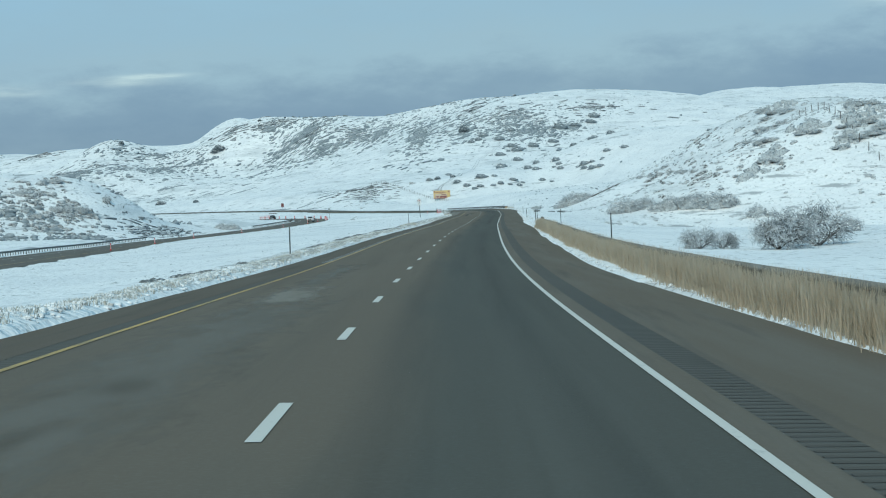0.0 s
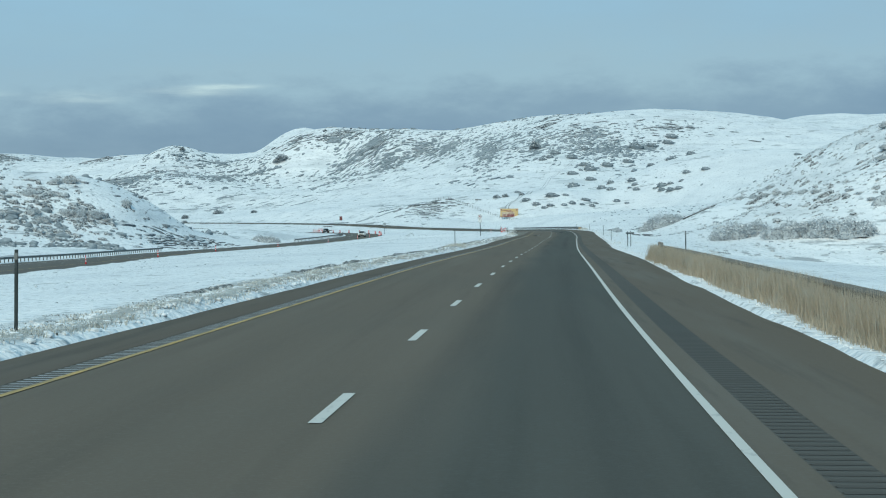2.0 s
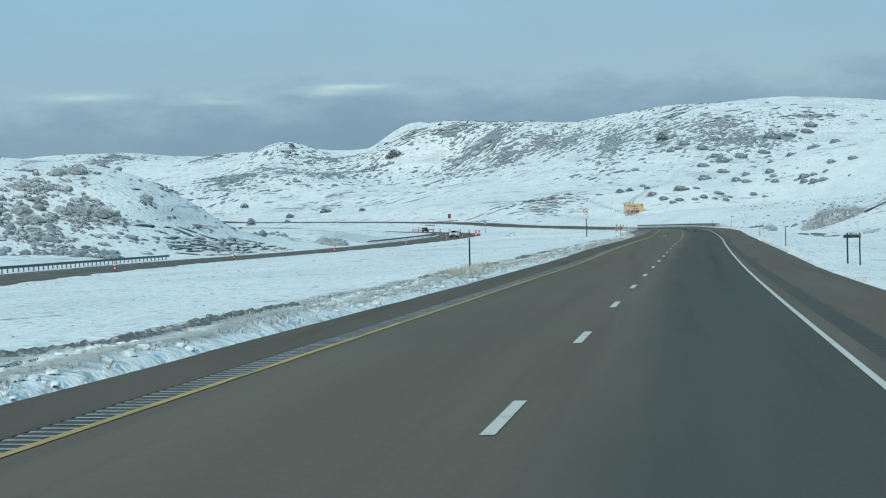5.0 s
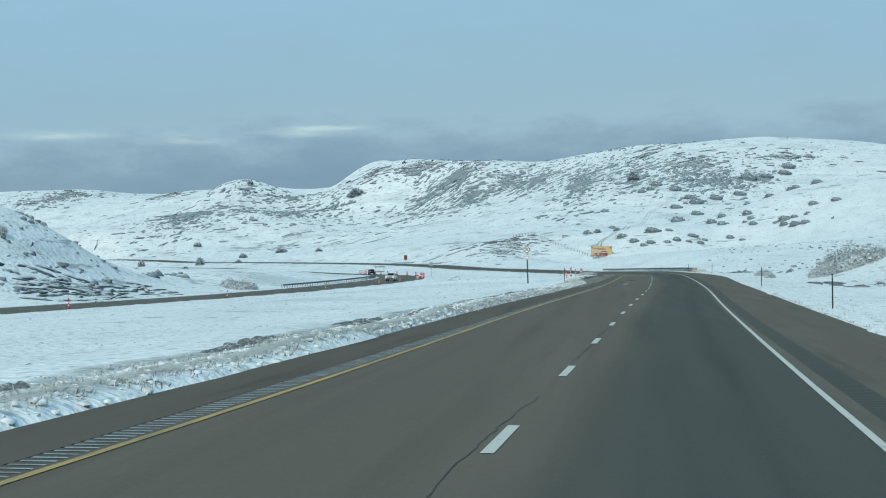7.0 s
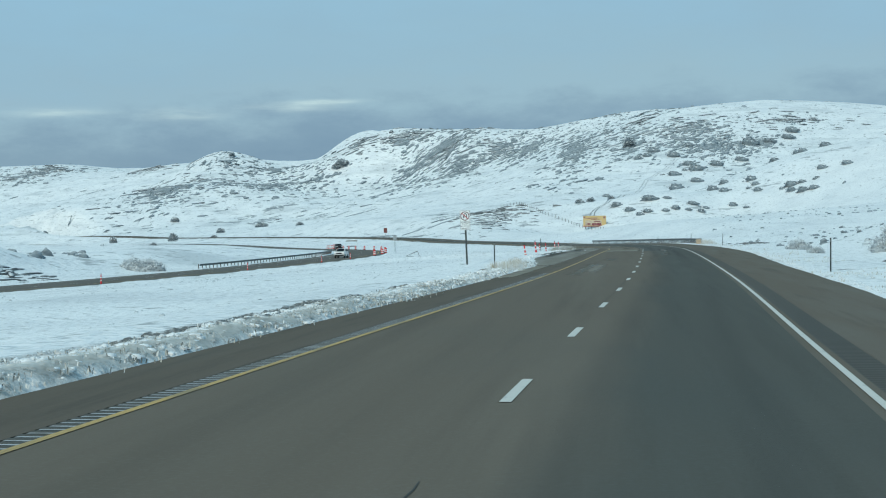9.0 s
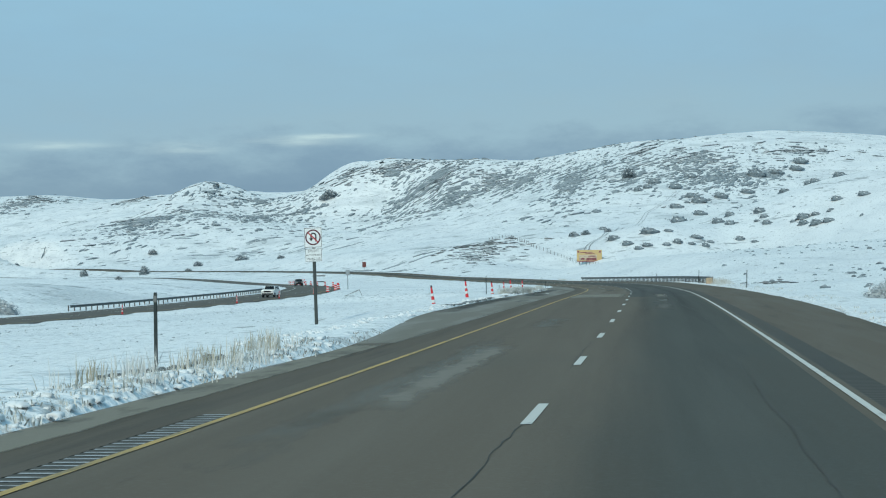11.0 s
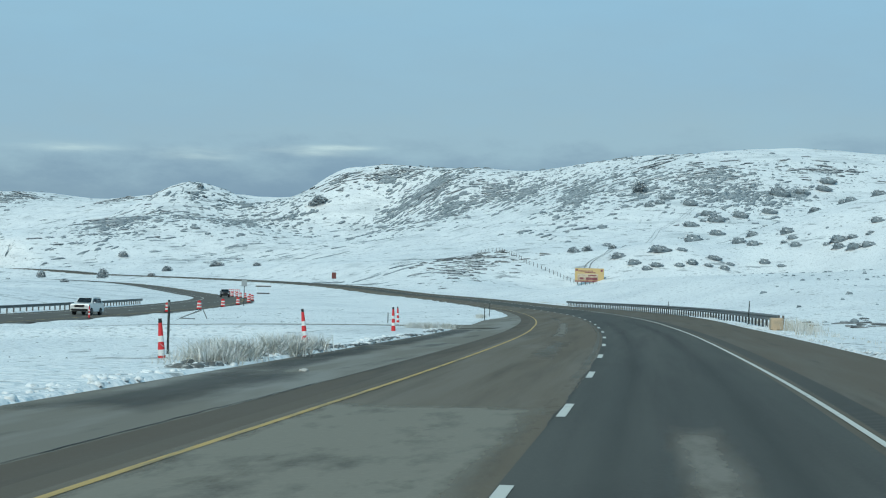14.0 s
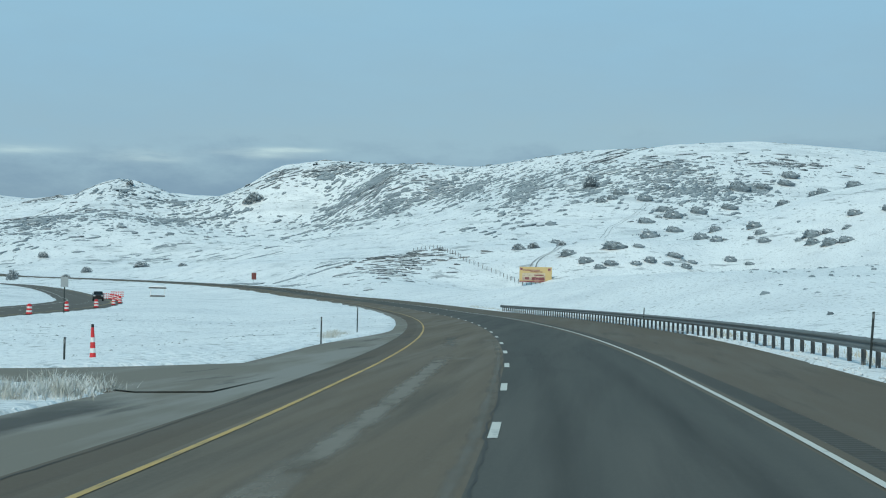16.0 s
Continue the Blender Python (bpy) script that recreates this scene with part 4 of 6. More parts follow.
first_drum = None
for y in (596, 614, 636, 660, 690, 722, 752, 775, 790, 801, 812, 820):
    x, yy, z = place(np.array(float(y)), 5.2, 0.0, "far")
    d = drum(pose(x, yy, z, 0, 0, 33), first_drum)
    first_drum = first_drum or d
for y in (262, 318, 382, 450, 505, 548, 570):
    x, yy, z = place(np.array(float(y)), 4.9, 0.0, "far")
    c = copy_thing(first_cone, pose(x, yy, z, 0, 0, 15))
    tagged(c, "slim orange and white channelizer cone at the road's edge", group="cones on the lower road")


def barricade(m, width=2.4):
    top = thing("barricade", "orange and white striped road barricade", "barricade", m, group="barricades")
    for s in (-1, 1):
        bm = bmesh.new()
        box(bm, (0.06, 0.06, 1.5), (s * width * 0.42, 0, 0.75))
        box(bm, (0.06, 1.2, 0.06), (s * width * 0.42, 0, 0.03))
        part("leg", bm, M_STEEL, top)
    for k in range(3):
        bm = bmesh.new()
        box(bm, (width, 0.03, 0.22), (0, -0.045, 0.5 + k * 0.42), bevel=0.006)
        board = part("board", bm, M_ORANGE, top)
        for j in range(5):
            bm = bmesh.new()
            box(bm, (0.2, 0.004, 0.21), (-width / 2 + 0.3 + j * 0.45, -0.063, 0.5 + k * 0.42))
            part("stripe", bm, M_BAND, board)
    return top


for x, y, turn in ((-85, 824, 15), (-87.5, 826, 15)):
    barricade(pose(x, y, on_land(x, y) + 0.03, 0, 0, turn))

# ---- collapsed stand in the median ----
stand = thing("barricade_stand", "collapsed grey metal barricade stand lying in the snow", "stand", pose(-31.0, 561, on_land(-31.0, 561), 0, 0, 20) @ Matrix.Scale(0.75, 4))
for name_, a_, b_, r_ in (("leg", (1.1, 0.2, 1.25), (1.75, 0.3, -0.15), 0.06), ("leg", (1.1, 0.2, 1.25), (-1.6, -0.2, 0.12), 0.05), ("leg", (1.0, 0.3, 1.1), (-1.5, 0.6, 0.1), 0.05), ("crossbar", (-1.7, -0.3, 0.14), (0.2, 0.1, 0.1), 0.07)):
    part(name_, quick(name_, *sticks([(np.array(a_), np.array(b_), r_, r_)]), M_STEEL), None, stand)

# ---- signs ----


def flat_poly(bm, pts, y):
    f = bm.faces.new([bm.verts.new((x, y, z)) for x, z in pts])
    f.normal_update()
    if f.normal.y > 0:
        f.normal_flip()
    return f


def ring(bm, r0, r1, cx, cz, y, a0=0, a1=360, n=40):
    for k in range(n):
        t0, t1 = radians(a0 + (a1 - a0) * k / n), radians(a0 + (a1 - a0) * (k + 1) / n)
        flat_poly(bm, [(cx + r * math.cos(t), cz + r * math.sin(t)) for r, t in ((r0, t0), (r1, t0), (r1, t1), (r0, t1))], y)


def words(text, size, x, z, y, parent):
    cu = bpy.data.curves.new("lettering", "FONT")
    cu.body, cu.size, cu.align_x, cu.align_y = text, size, "CENTER", "CENTER"
    ob = new("lettering", cu)
    me = bpy.data.meshes.new_from_object(ob.evaluated_get(bpy.context.evaluated_depsgraph_get()))
    bpy.data.objects.remove(ob)
    me.name = "lettering"
    me.materials.clear()
    me.materials.append(M_INK)
    return part("lettering", me, None, parent, m=pose(x, y, z, 90))


sx, sy = -6.92, 387.77
sign = thing("no_u_turn_sign", "white no U-turn sign with a smaller plate on a dark post", "sign", pose(sx, sy, 2.11, 0, -1.5, -3))
bm = bmesh.new()
box(bm, (0.13, 0.1, 4.4), (0, 0.06, 1.5), bevel=0.012)
part("post", bm, M_SIGNPOST, sign)
bm = bmesh.new()
box(bm, (0.78, 0.012, 0.86), (0, 0, 3.28), bevel=0.004)
panel = part("panel", bm, M_SIGN, sign)
bm = bmesh.new()
box(bm, (0.74, 0.012, 0.56), (0, 0, 2.53), bevel=0.004)
plate = part("plate", bm, M_SIGN, sign)
for k, w in enumerate(("EXCEPT", "AUTHORIZED", "VEHICLES")):
    words(w, 0.14 if k != 1 else 0.105, 0, 2.7 - 0.17 * k, -0.009, plate)


def frame_lines(w, h, cz, t, parent):
    bm = bmesh.new()
    for a, b, c_, d_ in ((-w, -w + t, -h, h), (w - t, w, -h, h), (-w, w, -h, -h + t), (-w, w, h - t, h)):
        flat_poly(bm, [(a, cz + c_), (b, cz + c_), (b, cz + d_), (a, cz + d_)], -0.0085)
    part("border", bm, M_INK, parent)


frame_lines(0.375, 0.415, 3.28, 0.016, panel)
frame_lines(0.355, 0.265, 2.53, 0.014, plate)
bm = bmesh.new()
ring(bm, 0.28, 0.34, 0, 3.29, -0.0095)
part("ring", bm, M_MAROON, panel, "dark maroon circle of the prohibition mark")
bm = bmesh.new()
ring(bm, 0.075, 0.135, 0.02, 3.36, -0.009, 0, 180, 16)
flat_poly(bm, [(0.095, 3.1), (0.155, 3.1), (0.155, 3.36), (0.095, 3.36)], -0.009)
flat_poly(bm, [(-0.115, 3.25), (-0.055, 3.25), (-0.055, 3.36), (-0.115, 3.36)], -0.009)
flat_poly(bm, [(-0.17, 3.25), (-0.085, 3.12), (0.0, 3.25)], -0.009)
part("arrow", bm, M_INK, panel, "black U-turn arrow")
bm = bmesh.new()
flat_poly(bm, [(-0.24, 3.49), (-0.2, 3.53), (0.24, 3.09), (0.2, 3.05)], -0.0105)
part("slash", bm, M_RED, panel, "dark red slash across the arrow")

for x, y, w, h, top, mat, turn, lab in ((-44.5, 645, 0.75, 1.0, 3.6, M_SIGNBACK, 8, "grey back of a sign on a dark post"), (-100, 1056, 1.5, 2.2, 3.4, M_RUST, 10, "rust-red sign standing beside the far bend")):
    s_ = thing("road_sign", lab, "sign", pose(x, y, on_land(x, y), 0, 0, turn))
    bm = bmesh.new()
    box(bm, (0.1, 0.08, top), (0, 0, top / 2 - 0.2), bevel=0.01)
    part("post", bm, M_POST, s_)
    bm = bmesh.new()
    box(bm, (w, 0.03, h), (0, -0.06, top - h / 2), bevel=0.008)
    part("panel", bm, mat, s_)

# a crossarm marker behind the end of the wall
mk = thing("marker_post", "short post with a small crossarm in the snow", "post", pose(10.9, 214, on_land(10.9, 214)))
bm = bmesh.new()
box(bm, (0.07, 0.07, 1.5), (0, 0, 0.6))
part("post", bm, M_POST, mk)
bm = bmesh.new()
box(bm, (0.75, 0.05, 0.14), (0.2, -0.06, 1.2), bevel=0.01)
part("crossarm", bm, M_POST, mk)

# ---- billboard below the far hill ----
bx, by = -7.6, 981.5
board = thing("billboard", "faded yellow billboard with maroon artwork on the slope", "billboard", pose(bx, by, 10.9, 0, 0, 4))
bm = bmesh.new()
box(bm, (9.0, 0.3, 4.3), (0, 0, 2.75), bevel=0.04)
face = part("panel", bm, M_BOARD, board)
for w, h, x, z, mat, lab in ((6.4, 2.0, -0.5, 2.2, M_BOARD3, "pale picture"), (8.9, 0.4, 0, 0.85, M_BOARD2, ""), (0.7, 0.6, -4.0, 4.3, M_BOARD2, ""),
                             (4.6, 0.28, -1.2, 4.0, M_BOARD2, "illegible line of lettering"), (0.8, 0.7, 3.8, 4.2, M_BOARD2, ""), (3.4, 0.25, 0.2, 3.55, M_BOARD2, "illegible line of lettering")):
    bm = bmesh.new()
    box(bm, (w, 0.02, h), (x, -0.165, z))
    part("print", bm, mat, face, lab)
for w, h, x, z in ((3.6, 0.9, 0.7, 1.6), (1.1, 0.7, -2.4, 1.7), (2.6, 0.35, 0.9, 2.65)):
    bm = bmesh.new()
    box(bm, (w, 0.02, h), (x, -0.185, z))
    part("print", bm, M_BOARD2, face, "maroon picture")
for x in (-3.6, -1.2, 1.2, 3.6):
    bm = bmesh.new()
    box(bm, (0.25, 0.25, 5.0), (x, 0.3, 2.2))
    part("post", bm, M_WOOD, board)

# ---- snow-topped box on the slope beyond the lower road ----
tb = thing("service_box", "small dark frame with snow on its top", "box", pose(-86.6, 865, on_land(-86.6, 865), 0, 0, 12))
bm = bmesh.new()
box(bm, (3.6, 1.6, 0.3), (0, 0, 2.2), bevel=0.1)
part("snow_cap", bm, M_SNOWLOAD, tb)
bm = bmesh.new()
box(bm, (3.8, 1.7, 0.25), (0, 0, 1.95))
part("top", bm, M_WOOD, tb)
bm = bmesh.new()
box(bm, (3.2, 1.4, 0.3), (0, 0, 0.2))
part("base", bm, M_WOOD, tb)
for s in (-1, 1):
    for q in (-1, 1):
        bm = bmesh.new()
        box(bm, (0.12, 0.12, 1.8), (s * 1.5, q * 0.6, 1.0))
        part("leg", bm, M_SIGN, tb)

# ---- fences ----


def fence(label, pts, step, height, thick=0.07):
    f = thing("fence", label, "fence")
    bm = bmesh.new()
    tube(bm, thick, thick * 0.85, height + 0.4, (0, 0, -0.4), sides=6)
    me = bpy.data.meshes.new("post")
    bm.to_mesh(me)
    bm.free()
    me.materials.append(M_WOOD)
    px, py = np.array([p[0] for p in pts], float), np.array([p[1] for p in pts], float)
    s = np.concatenate([[0], np.cumsum(np.hypot(np.diff(px), np.diff(py)))])
    at = np.arange(0, s[-1], step)
    xs_, ys_ = np.interp(at, s, px), np.interp(at, s, py)
    zs_ = land(xs_, ys_)
    for i, (x, y, z) in enumerate(zip(xs_, ys_, zs_)):
        part("post", me, None, f, m=pose(x, y, z, ((i * 37) % 7 - 3) * 1.2, ((i * 53) % 7 - 3) * 1.2))
    for u in (0.45, 0.8, 1.15):
        ring_ = [np.stack([xs_, ys_, zs_ + u * height / 1.3 + d], 1) for d in (-0.012, 0.012)]
        p_ = np.stack(ring_, 1)
        part("wire", quick("wire", p_.reshape(-1, 3), grid_faces(len(xs_), 2), M_STEEL), None, f)
    return f


fence("wire fence on wooden posts climbing the snowy slope", ((-1, 958), (-6.5, 974), (-12.7, 988), (-19, 1004), (-29.3, 1024), (-41.8, 1060), (-52, 1078)), 3.2, 1.3, 0.1)
fence("wire fence on wooden posts along the near hill's crest", ((72, 268), (67.5, 290), (66.5, 318), (65, 334), (58, 350)), 4.0, 1.4)

# ---- shrubs, brush, grass, rocks ----


def leaf_cloud(n, radii, size, r, flat=0.0, hollow=0.35):
    """n small random triangles filling the upper part of an ellipsoid: points and faces."""
    d = r.normal(size=(n, 3))
    d /= np.linalg.norm(d, axis=1)[:, None]
    d[:, 2] = np.abs(d[:, 2]) * 0.95 + 0.02
    rad = hollow + (1 - hollow) * r.random((n, 1)) ** 0.5
    lump = 1 + 0.22 * np.sin(d[:, :1] * 5 + r.random() * 6) * np.cos(d[:, 1:2] * 4 + r.random() * 6)
    c_ = d * rad * lump * np.array(radii)
    a, b = r.normal(size=(n, 3)), r.normal(size=(n, 3))
    a[:, 2] *= 1 - flat
    b[:, 2] *= 1 - flat
    a *= (size / np.linalg.norm(a, axis=1))[:, None] * (0.6 + 0.8 * r.random((n, 1)))
    b *= (size / np.linalg.norm(b, axis=1))[:, None] * (0.6 + 0.8 * r.random((n, 1)))
    v = np.stack([c_ - a * 0.5, c_ + a * 0.5, c_ + b], 1).reshape(-1, 3)
    return v, np.arange(3 * n).reshape(n, 3)


def lump(r, detail):
    """A knobbly half-buried mound of unit size: points and triangles."""
    bm = bmesh.new()
    bmesh.ops.create_icosphere(bm, subdivisions=detail, radius=1.0)
    off = Vector(r.random(3) * 50)
    for v in bm.verts:
        v.co *= 0.85 + 0.45 * noise.noise(v.co * 1.6 + off) + 0.3 * noise.noise(v.co * 3.7 + off)
    pts = np.array([v.co[:] for v in bm.verts])
    bm.verts.index_update()
    tri = np.array([[v.index for v in f_.verts] for f_ in bm.faces if f_.calc_center_median().z > -0.2])
    bm.free()
    return pts, tri


def branching(r, stems, height, spread, levels, thick):
    out = []
    tips = []
    for s in range(stems):
        a = r.random() * 6.283
        d = np.array([math.cos(a) * spread, math.sin(a) * spread, 1.0])
        todo = [(np.array([math.cos(a), math.sin(a), 0]) * 0.12 * r.random(), d / np.linalg.norm(d), height * (0.3 + 0.2 * r.random()), thick, 0)]
        while todo:
            p, d, ln, th, lv = todo.pop()
            q = p + d * ln
            out.append((p, q, th, th * 0.65))
            if lv >= levels:
                tips.append(q)
                continue
            for k in range(2 + (r.random() < 0.55)):
                nd = d + r.normal(size=3) * 0.5
                nd[2] = nd[2] * 0.8 + 0.12
                todo.append((q, nd / np.linalg.norm(nd), ln * (0.6 + 0.25 * r.random()), th * 0.6, lv + 1))
    return out, np.array(tips)


def shrub_master(name, label, seed, radii, stems, levels, leaf_n, leaf_size, leaf_mat, bare=False, lumpy=False):
    r = np.random.default_rng(seed)
    top = thing(name, label, "bush")
    seg, tips = branching(r, stems, radii[2] * 0.72, 1.5 if bare else 0.9, levels, 0.035)
    v, fcs = sticks(seg)
    part("trunk", quick("trunk", v, fcs, M_TWIG), None, top, "dark bare stems")
    if bare:
        n = leaf_n
        pick = tips[r.integers(0, len(tips), n)] + r.normal(size=(n, 3)) * 0.12
        a, b = r.normal(size=(n, 3)), r.normal(size=(n, 3))
        a *= (0.14 * (0.5 + r.random(n)) / np.linalg.norm(a, axis=1))[:, None]
        b *= (leaf_size * 0.5 / np.linalg.norm(b, axis=1))[:, None]
        v = np.stack([pick - a, pick + a, pick + b], 1).reshape(-1, 3)
        fcs = np.arange(3 * n).reshape(n, 3)
    else:
        v, fcs = leaf_cloud(leaf_n, radii, leaf_size, r)
    v2, _ = leaf_cloud(leaf_n // 3, (radii[0] * 0.97, radii[1] * 0.97, radii[2] * 1.02), leaf_size * 1.2, r, 0.6, 0.75)
    t2 = v2.reshape(-1, 3, 3)
    v2 = t2[t2[:, :, 2].mean(1) > radii[2] * 0.3].reshape(-1, 3)
    both = np.concatenate([v, v2])
    me = quick("crown", both, np.arange(len(both)).reshape(-1, 3), leaf_mat)
    me.materials.append(M_SNOWLOAD)
    idx = np.zeros(len(both) // 3, dtype=np.int32)
    idx[len(v) // 3:] = 1
    me.polygons.foreach_set("material_index", idx)
    if lumpy:
        pts, tri = lump(r, 3)
        part("crown", quick("crown", pts * np.array(radii) * (0.95 if leaf_mat is M_BRUSH else 0.86), tri, M_BRUSH if leaf_mat is M_BRUSH else M_THICKET, True), None, top, "dense snow-dusted crown")
    part("crown", me, None, top, "frosted twigs with snow lying on them")
    return top


def plant(master, x, y, size, turn, up=0.0, squash=1.0, used=set()):
    m = pose(x, y, on_land(x, y, up), 0, 0, turn)
    if master.name not in used:
        used.add(master.name)
        master.matrix_basis = m
        ob = master
    else:
        ob = copy_thing(master, m)
    ob.scale = (size, size, size * squash)
    return ob


bare_a = shrub_master("bare_shrub", "leafless dark shrub carrying fresh snow behind the barrier", 3, (1.9, 1.6, 1.8), 18, 4, 2600, 0.07, M_FROST, True)
bare_b = shrub_master("bare_shrub", "leafless dark shrub carrying fresh snow behind the barrier", 4, (1.5, 1.4, 1.4), 15, 4, 1900, 0.06, M_FROST, True)
for k, (mst, x, y, s, t_) in enumerate(((bare_a, 15.0, 64.6, 1.0, 20), (bare_a, 17.2, 67.5, 1.15, 150), (bare_b, 11.7, 64.2, 0.72, 60), (bare_b, 12.8, 65.6, 0.62, 200),
                                      (bare_b, 18.3, 87, 0.65, 10), (bare_b, 23.0, 89, 0.7, 130), (bare_b, 22.5, 109, 0.42, 91), (bare_b, 24.5, 110, 0.35, 10))):
    plant(mst, x, y, s, t_)

round_a = shrub_master("snowy_shrub", "rounded grey shrub thick with frost and snow", 11, (2.0, 1.8, 1.5), 7, 2, 1900, 0.13, M_FROST, lumpy=True)
round_b = shrub_master("snowy_shrub", "spreading grey shrub dusted with snow on the slope", 12, (2.3, 1.7, 1.25), 8, 2, 1900, 0.13, M_FROST, lumpy=True)
for mst, x, y, s, t_ in (
        (round_b, -98.7, 450, 1.0, 0), (round_a, -101, 447, 0.8, 50), (round_b, -89.5, 433, 1.3, 20), (round_a, -92, 431, 1.1, 80), (round_b, -94.5, 430, 1.0, 160), (round_a, -86.3, 450, 0.75, 10), (round_b, -108, 406, 1.1, 40), (round_a, -111, 425, 1.2, 90), (round_b, -113, 429, 1.3, 190),
        (round_a, -104, 436, 0.9, 5), (round_b, -100, 425, 1.0, 77), (round_a, -97, 421, 0.9, 177), (round_b, -106, 418, 1.1, 66), (round_a, -117, 421, 1.0, 99),
        (round_a, -61.8, 506, 1.1, 0), (round_b, -64, 509, 1.3, 60), (round_a, -66, 512, 1.0, 20),
        (round_a, 18.6, 399, 0.55, 10), (round_b, 17.3, 372, 0.35, 60)):
    plant(mst, x, y, s, t_)

# shrubs on the near slope: x, y, width
SLOPE_SHRUBS = ((25.6, 377.5, 5.2), (27.8, 379.0, 4.2), (22.8, 375.5, 2.6), (27.2, 290.1, 2.7), (28.7, 291.1, 3.2), (30.6, 291.9, 3.2), (32.3, 292.7, 2.4), (34.0, 287.8, 2.7), (35.8, 287.8, 3.1), (37.7, 287.2, 3.3), (39.5, 286.3, 3.3), (41.3, 285.4, 3.3), (42.8, 284.1, 3.2), (44.4, 283.5, 3.1), (47.8, 276.0, 2.5), (50.0, 274.9, 2.1), (67.7, 385.9, 3.7), (68.0, 375.3, 4.2), (69.7, 369.5, 3.9), (52.8, 313.0, 2.6), (53.6, 306.4, 2.9), (55.4, 305.2, 3.0), (62.8, 361.6, 3.6), (64.1, 353.7, 3.9), (65.9, 353.1, 3.5))
SLOPE_SHRUBS_HIGH = ((65.8, 371.8, 3.1), (60.2, 302.4, 2.8), (62.0, 301.2, 3.1), (52.4, 296.5, 2.4), (54.2, 295.2, 2.7), (54.9, 293.5, 1.6), (49.2, 292.5, 1.8), (66.1, 294.6, 3.2), (68.1, 293.0, 3.5), (70.3, 293.3, 3.5), (68.3, 299.0, 3.2), (70.8, 299.2, 3.4), (64.5, 291.4, 2.8), (71.1, 310.3, 3.9), (73.3, 308.9, 3.3), (72.1, 295.2, 3.2), (66.3, 299.8, 2.3))
HILL_SHRUBS = ((-123.1, 427.0, 4.4), (-114.1, 425.5, 3.8), (-110.5, 429.5, 3.8), (-121.2, 434.1, 3.2), (-100.7, 432.5, 2.9), (-96.2, 433.9, 3.9), (-98.4, 450.4, 3.0), (-88.1, 427.1, 3.8), (-86.9, 433.3, 3.2), (-91.1, 417.4, 3.7), (-90.4, 405.0, 3.0), (-81.6, 414.4, 3.0), (-76.0, 413.3, 2.1), (-112.6, 402.8, 3.5), (-106.4, 405.8, 3.0), (-102.7, 411.0, 3.0), (-99.4, 359.5, 3.0), (-98.2, 369.6, 2.6), (-98.3, 419.0, 2.5), (-122.1, 416.3, 3.1), (-103.1, 423.8, 2.2), (-91.5, 429.5, 2.5))
SLOPE_BRUSH = ((40.9, 387.2, 1.5), (42.5, 382.2, 1.5), (44.2, 378.8, 1.7), (45.9, 375.1, 1.7), (47.2, 369.6, 1.5), (41.2, 311.9, 1.3), (42.3, 308.1, 1.4), (46.2, 386.4, 1.5), (47.6, 294.7, 1.1), (45.9, 301.7, 1.0), (46.7, 298.8, 0.8))
for k, (x, y, w) in enumerate(SLOPE_SHRUBS + SLOPE_SHRUBS_HIGH):
    plant((round_a, round_b)[k % 2], x, y, w / (3.0 if k < 3 else 2.6 if k < 15 else 3.3), k * 77 % 360, -0.08, 0.9 if k < 3 else 1.2 if k < 15 else 0.55)
for k, (x, y, w) in enumerate(HILL_SHRUBS[::2]):
    plant((round_b, round_a)[k % 2], x, y, w / 3.4, k * 131 % 360, -0.08, 0.5)
for k, (x, y, w) in enumerate(SLOPE_BRUSH):
    plant((round_b, round_a)[k % 2], x, y, w / 2.6, k * 77 % 360, -0.05, 0.75)
pole = thing("fallen_pole", "long dark pole lying on the snowy slope", "pole", pose(29.3, 375.8, 4.3))
p_ = [Vector(q_) for q_ in ((0, 0, 0.15), (6.4, 8.0, 2.6))]
part("trunk", quick("trunk", *sticks([(np.array(p_[0]), np.array(p_[1]), 0.16, 0.12)]), M_TWIG), None, pole)

tree_a = shrub_master("frosted_bush", "dark conical bush rimed with frost beside the far road", 21, (1.7, 1.7, 2.6), 5, 2, 900, 0.28, M_BRUSH)
for x, y, s, q in ((-251.5, 1286, 1.7, 1.1), (-309, 1368, 1.5, 1.1), (-231, 1300, 1.2, 0.6), (-227.4, 1149, 1.1, 0.6), (-250, 1404, 1.7, 0.7), (-309, 1526, 1.9, 0.7), (-234, 1455, 2.6, 0.5), (-197, 1390, 1.4, 0.6), (-262, 1180, 0.9, 0.6),
                   (7, 1388, 2.4, 1.0), (-217.5, 1697, 3.0, 0.8), (-221, 1695, 2.2, 0.7), (-214, 1699, 1.8, 0.7), (53.5, 1600, 0.9, 0.8), (-317, 1757, 1.6, 0.9), (-15, 1042, 1.1, 0.7), (-10.2, 1043, 1.1, 0.7), (-1.5, 1047, 1.0, 0.7)):
    plant(tree_a, x, y, s, (x * 7) % 360, -0.1, q)

hill_bush = shrub_master("hillside_bush", "low round sagebrush half buried in snow on the hillside", 22, (1.7, 1.4, 0.85), 4, 1, 90, 0.24, M_BRUSH, lumpy=True)
rb = np.random.default_rng(5)
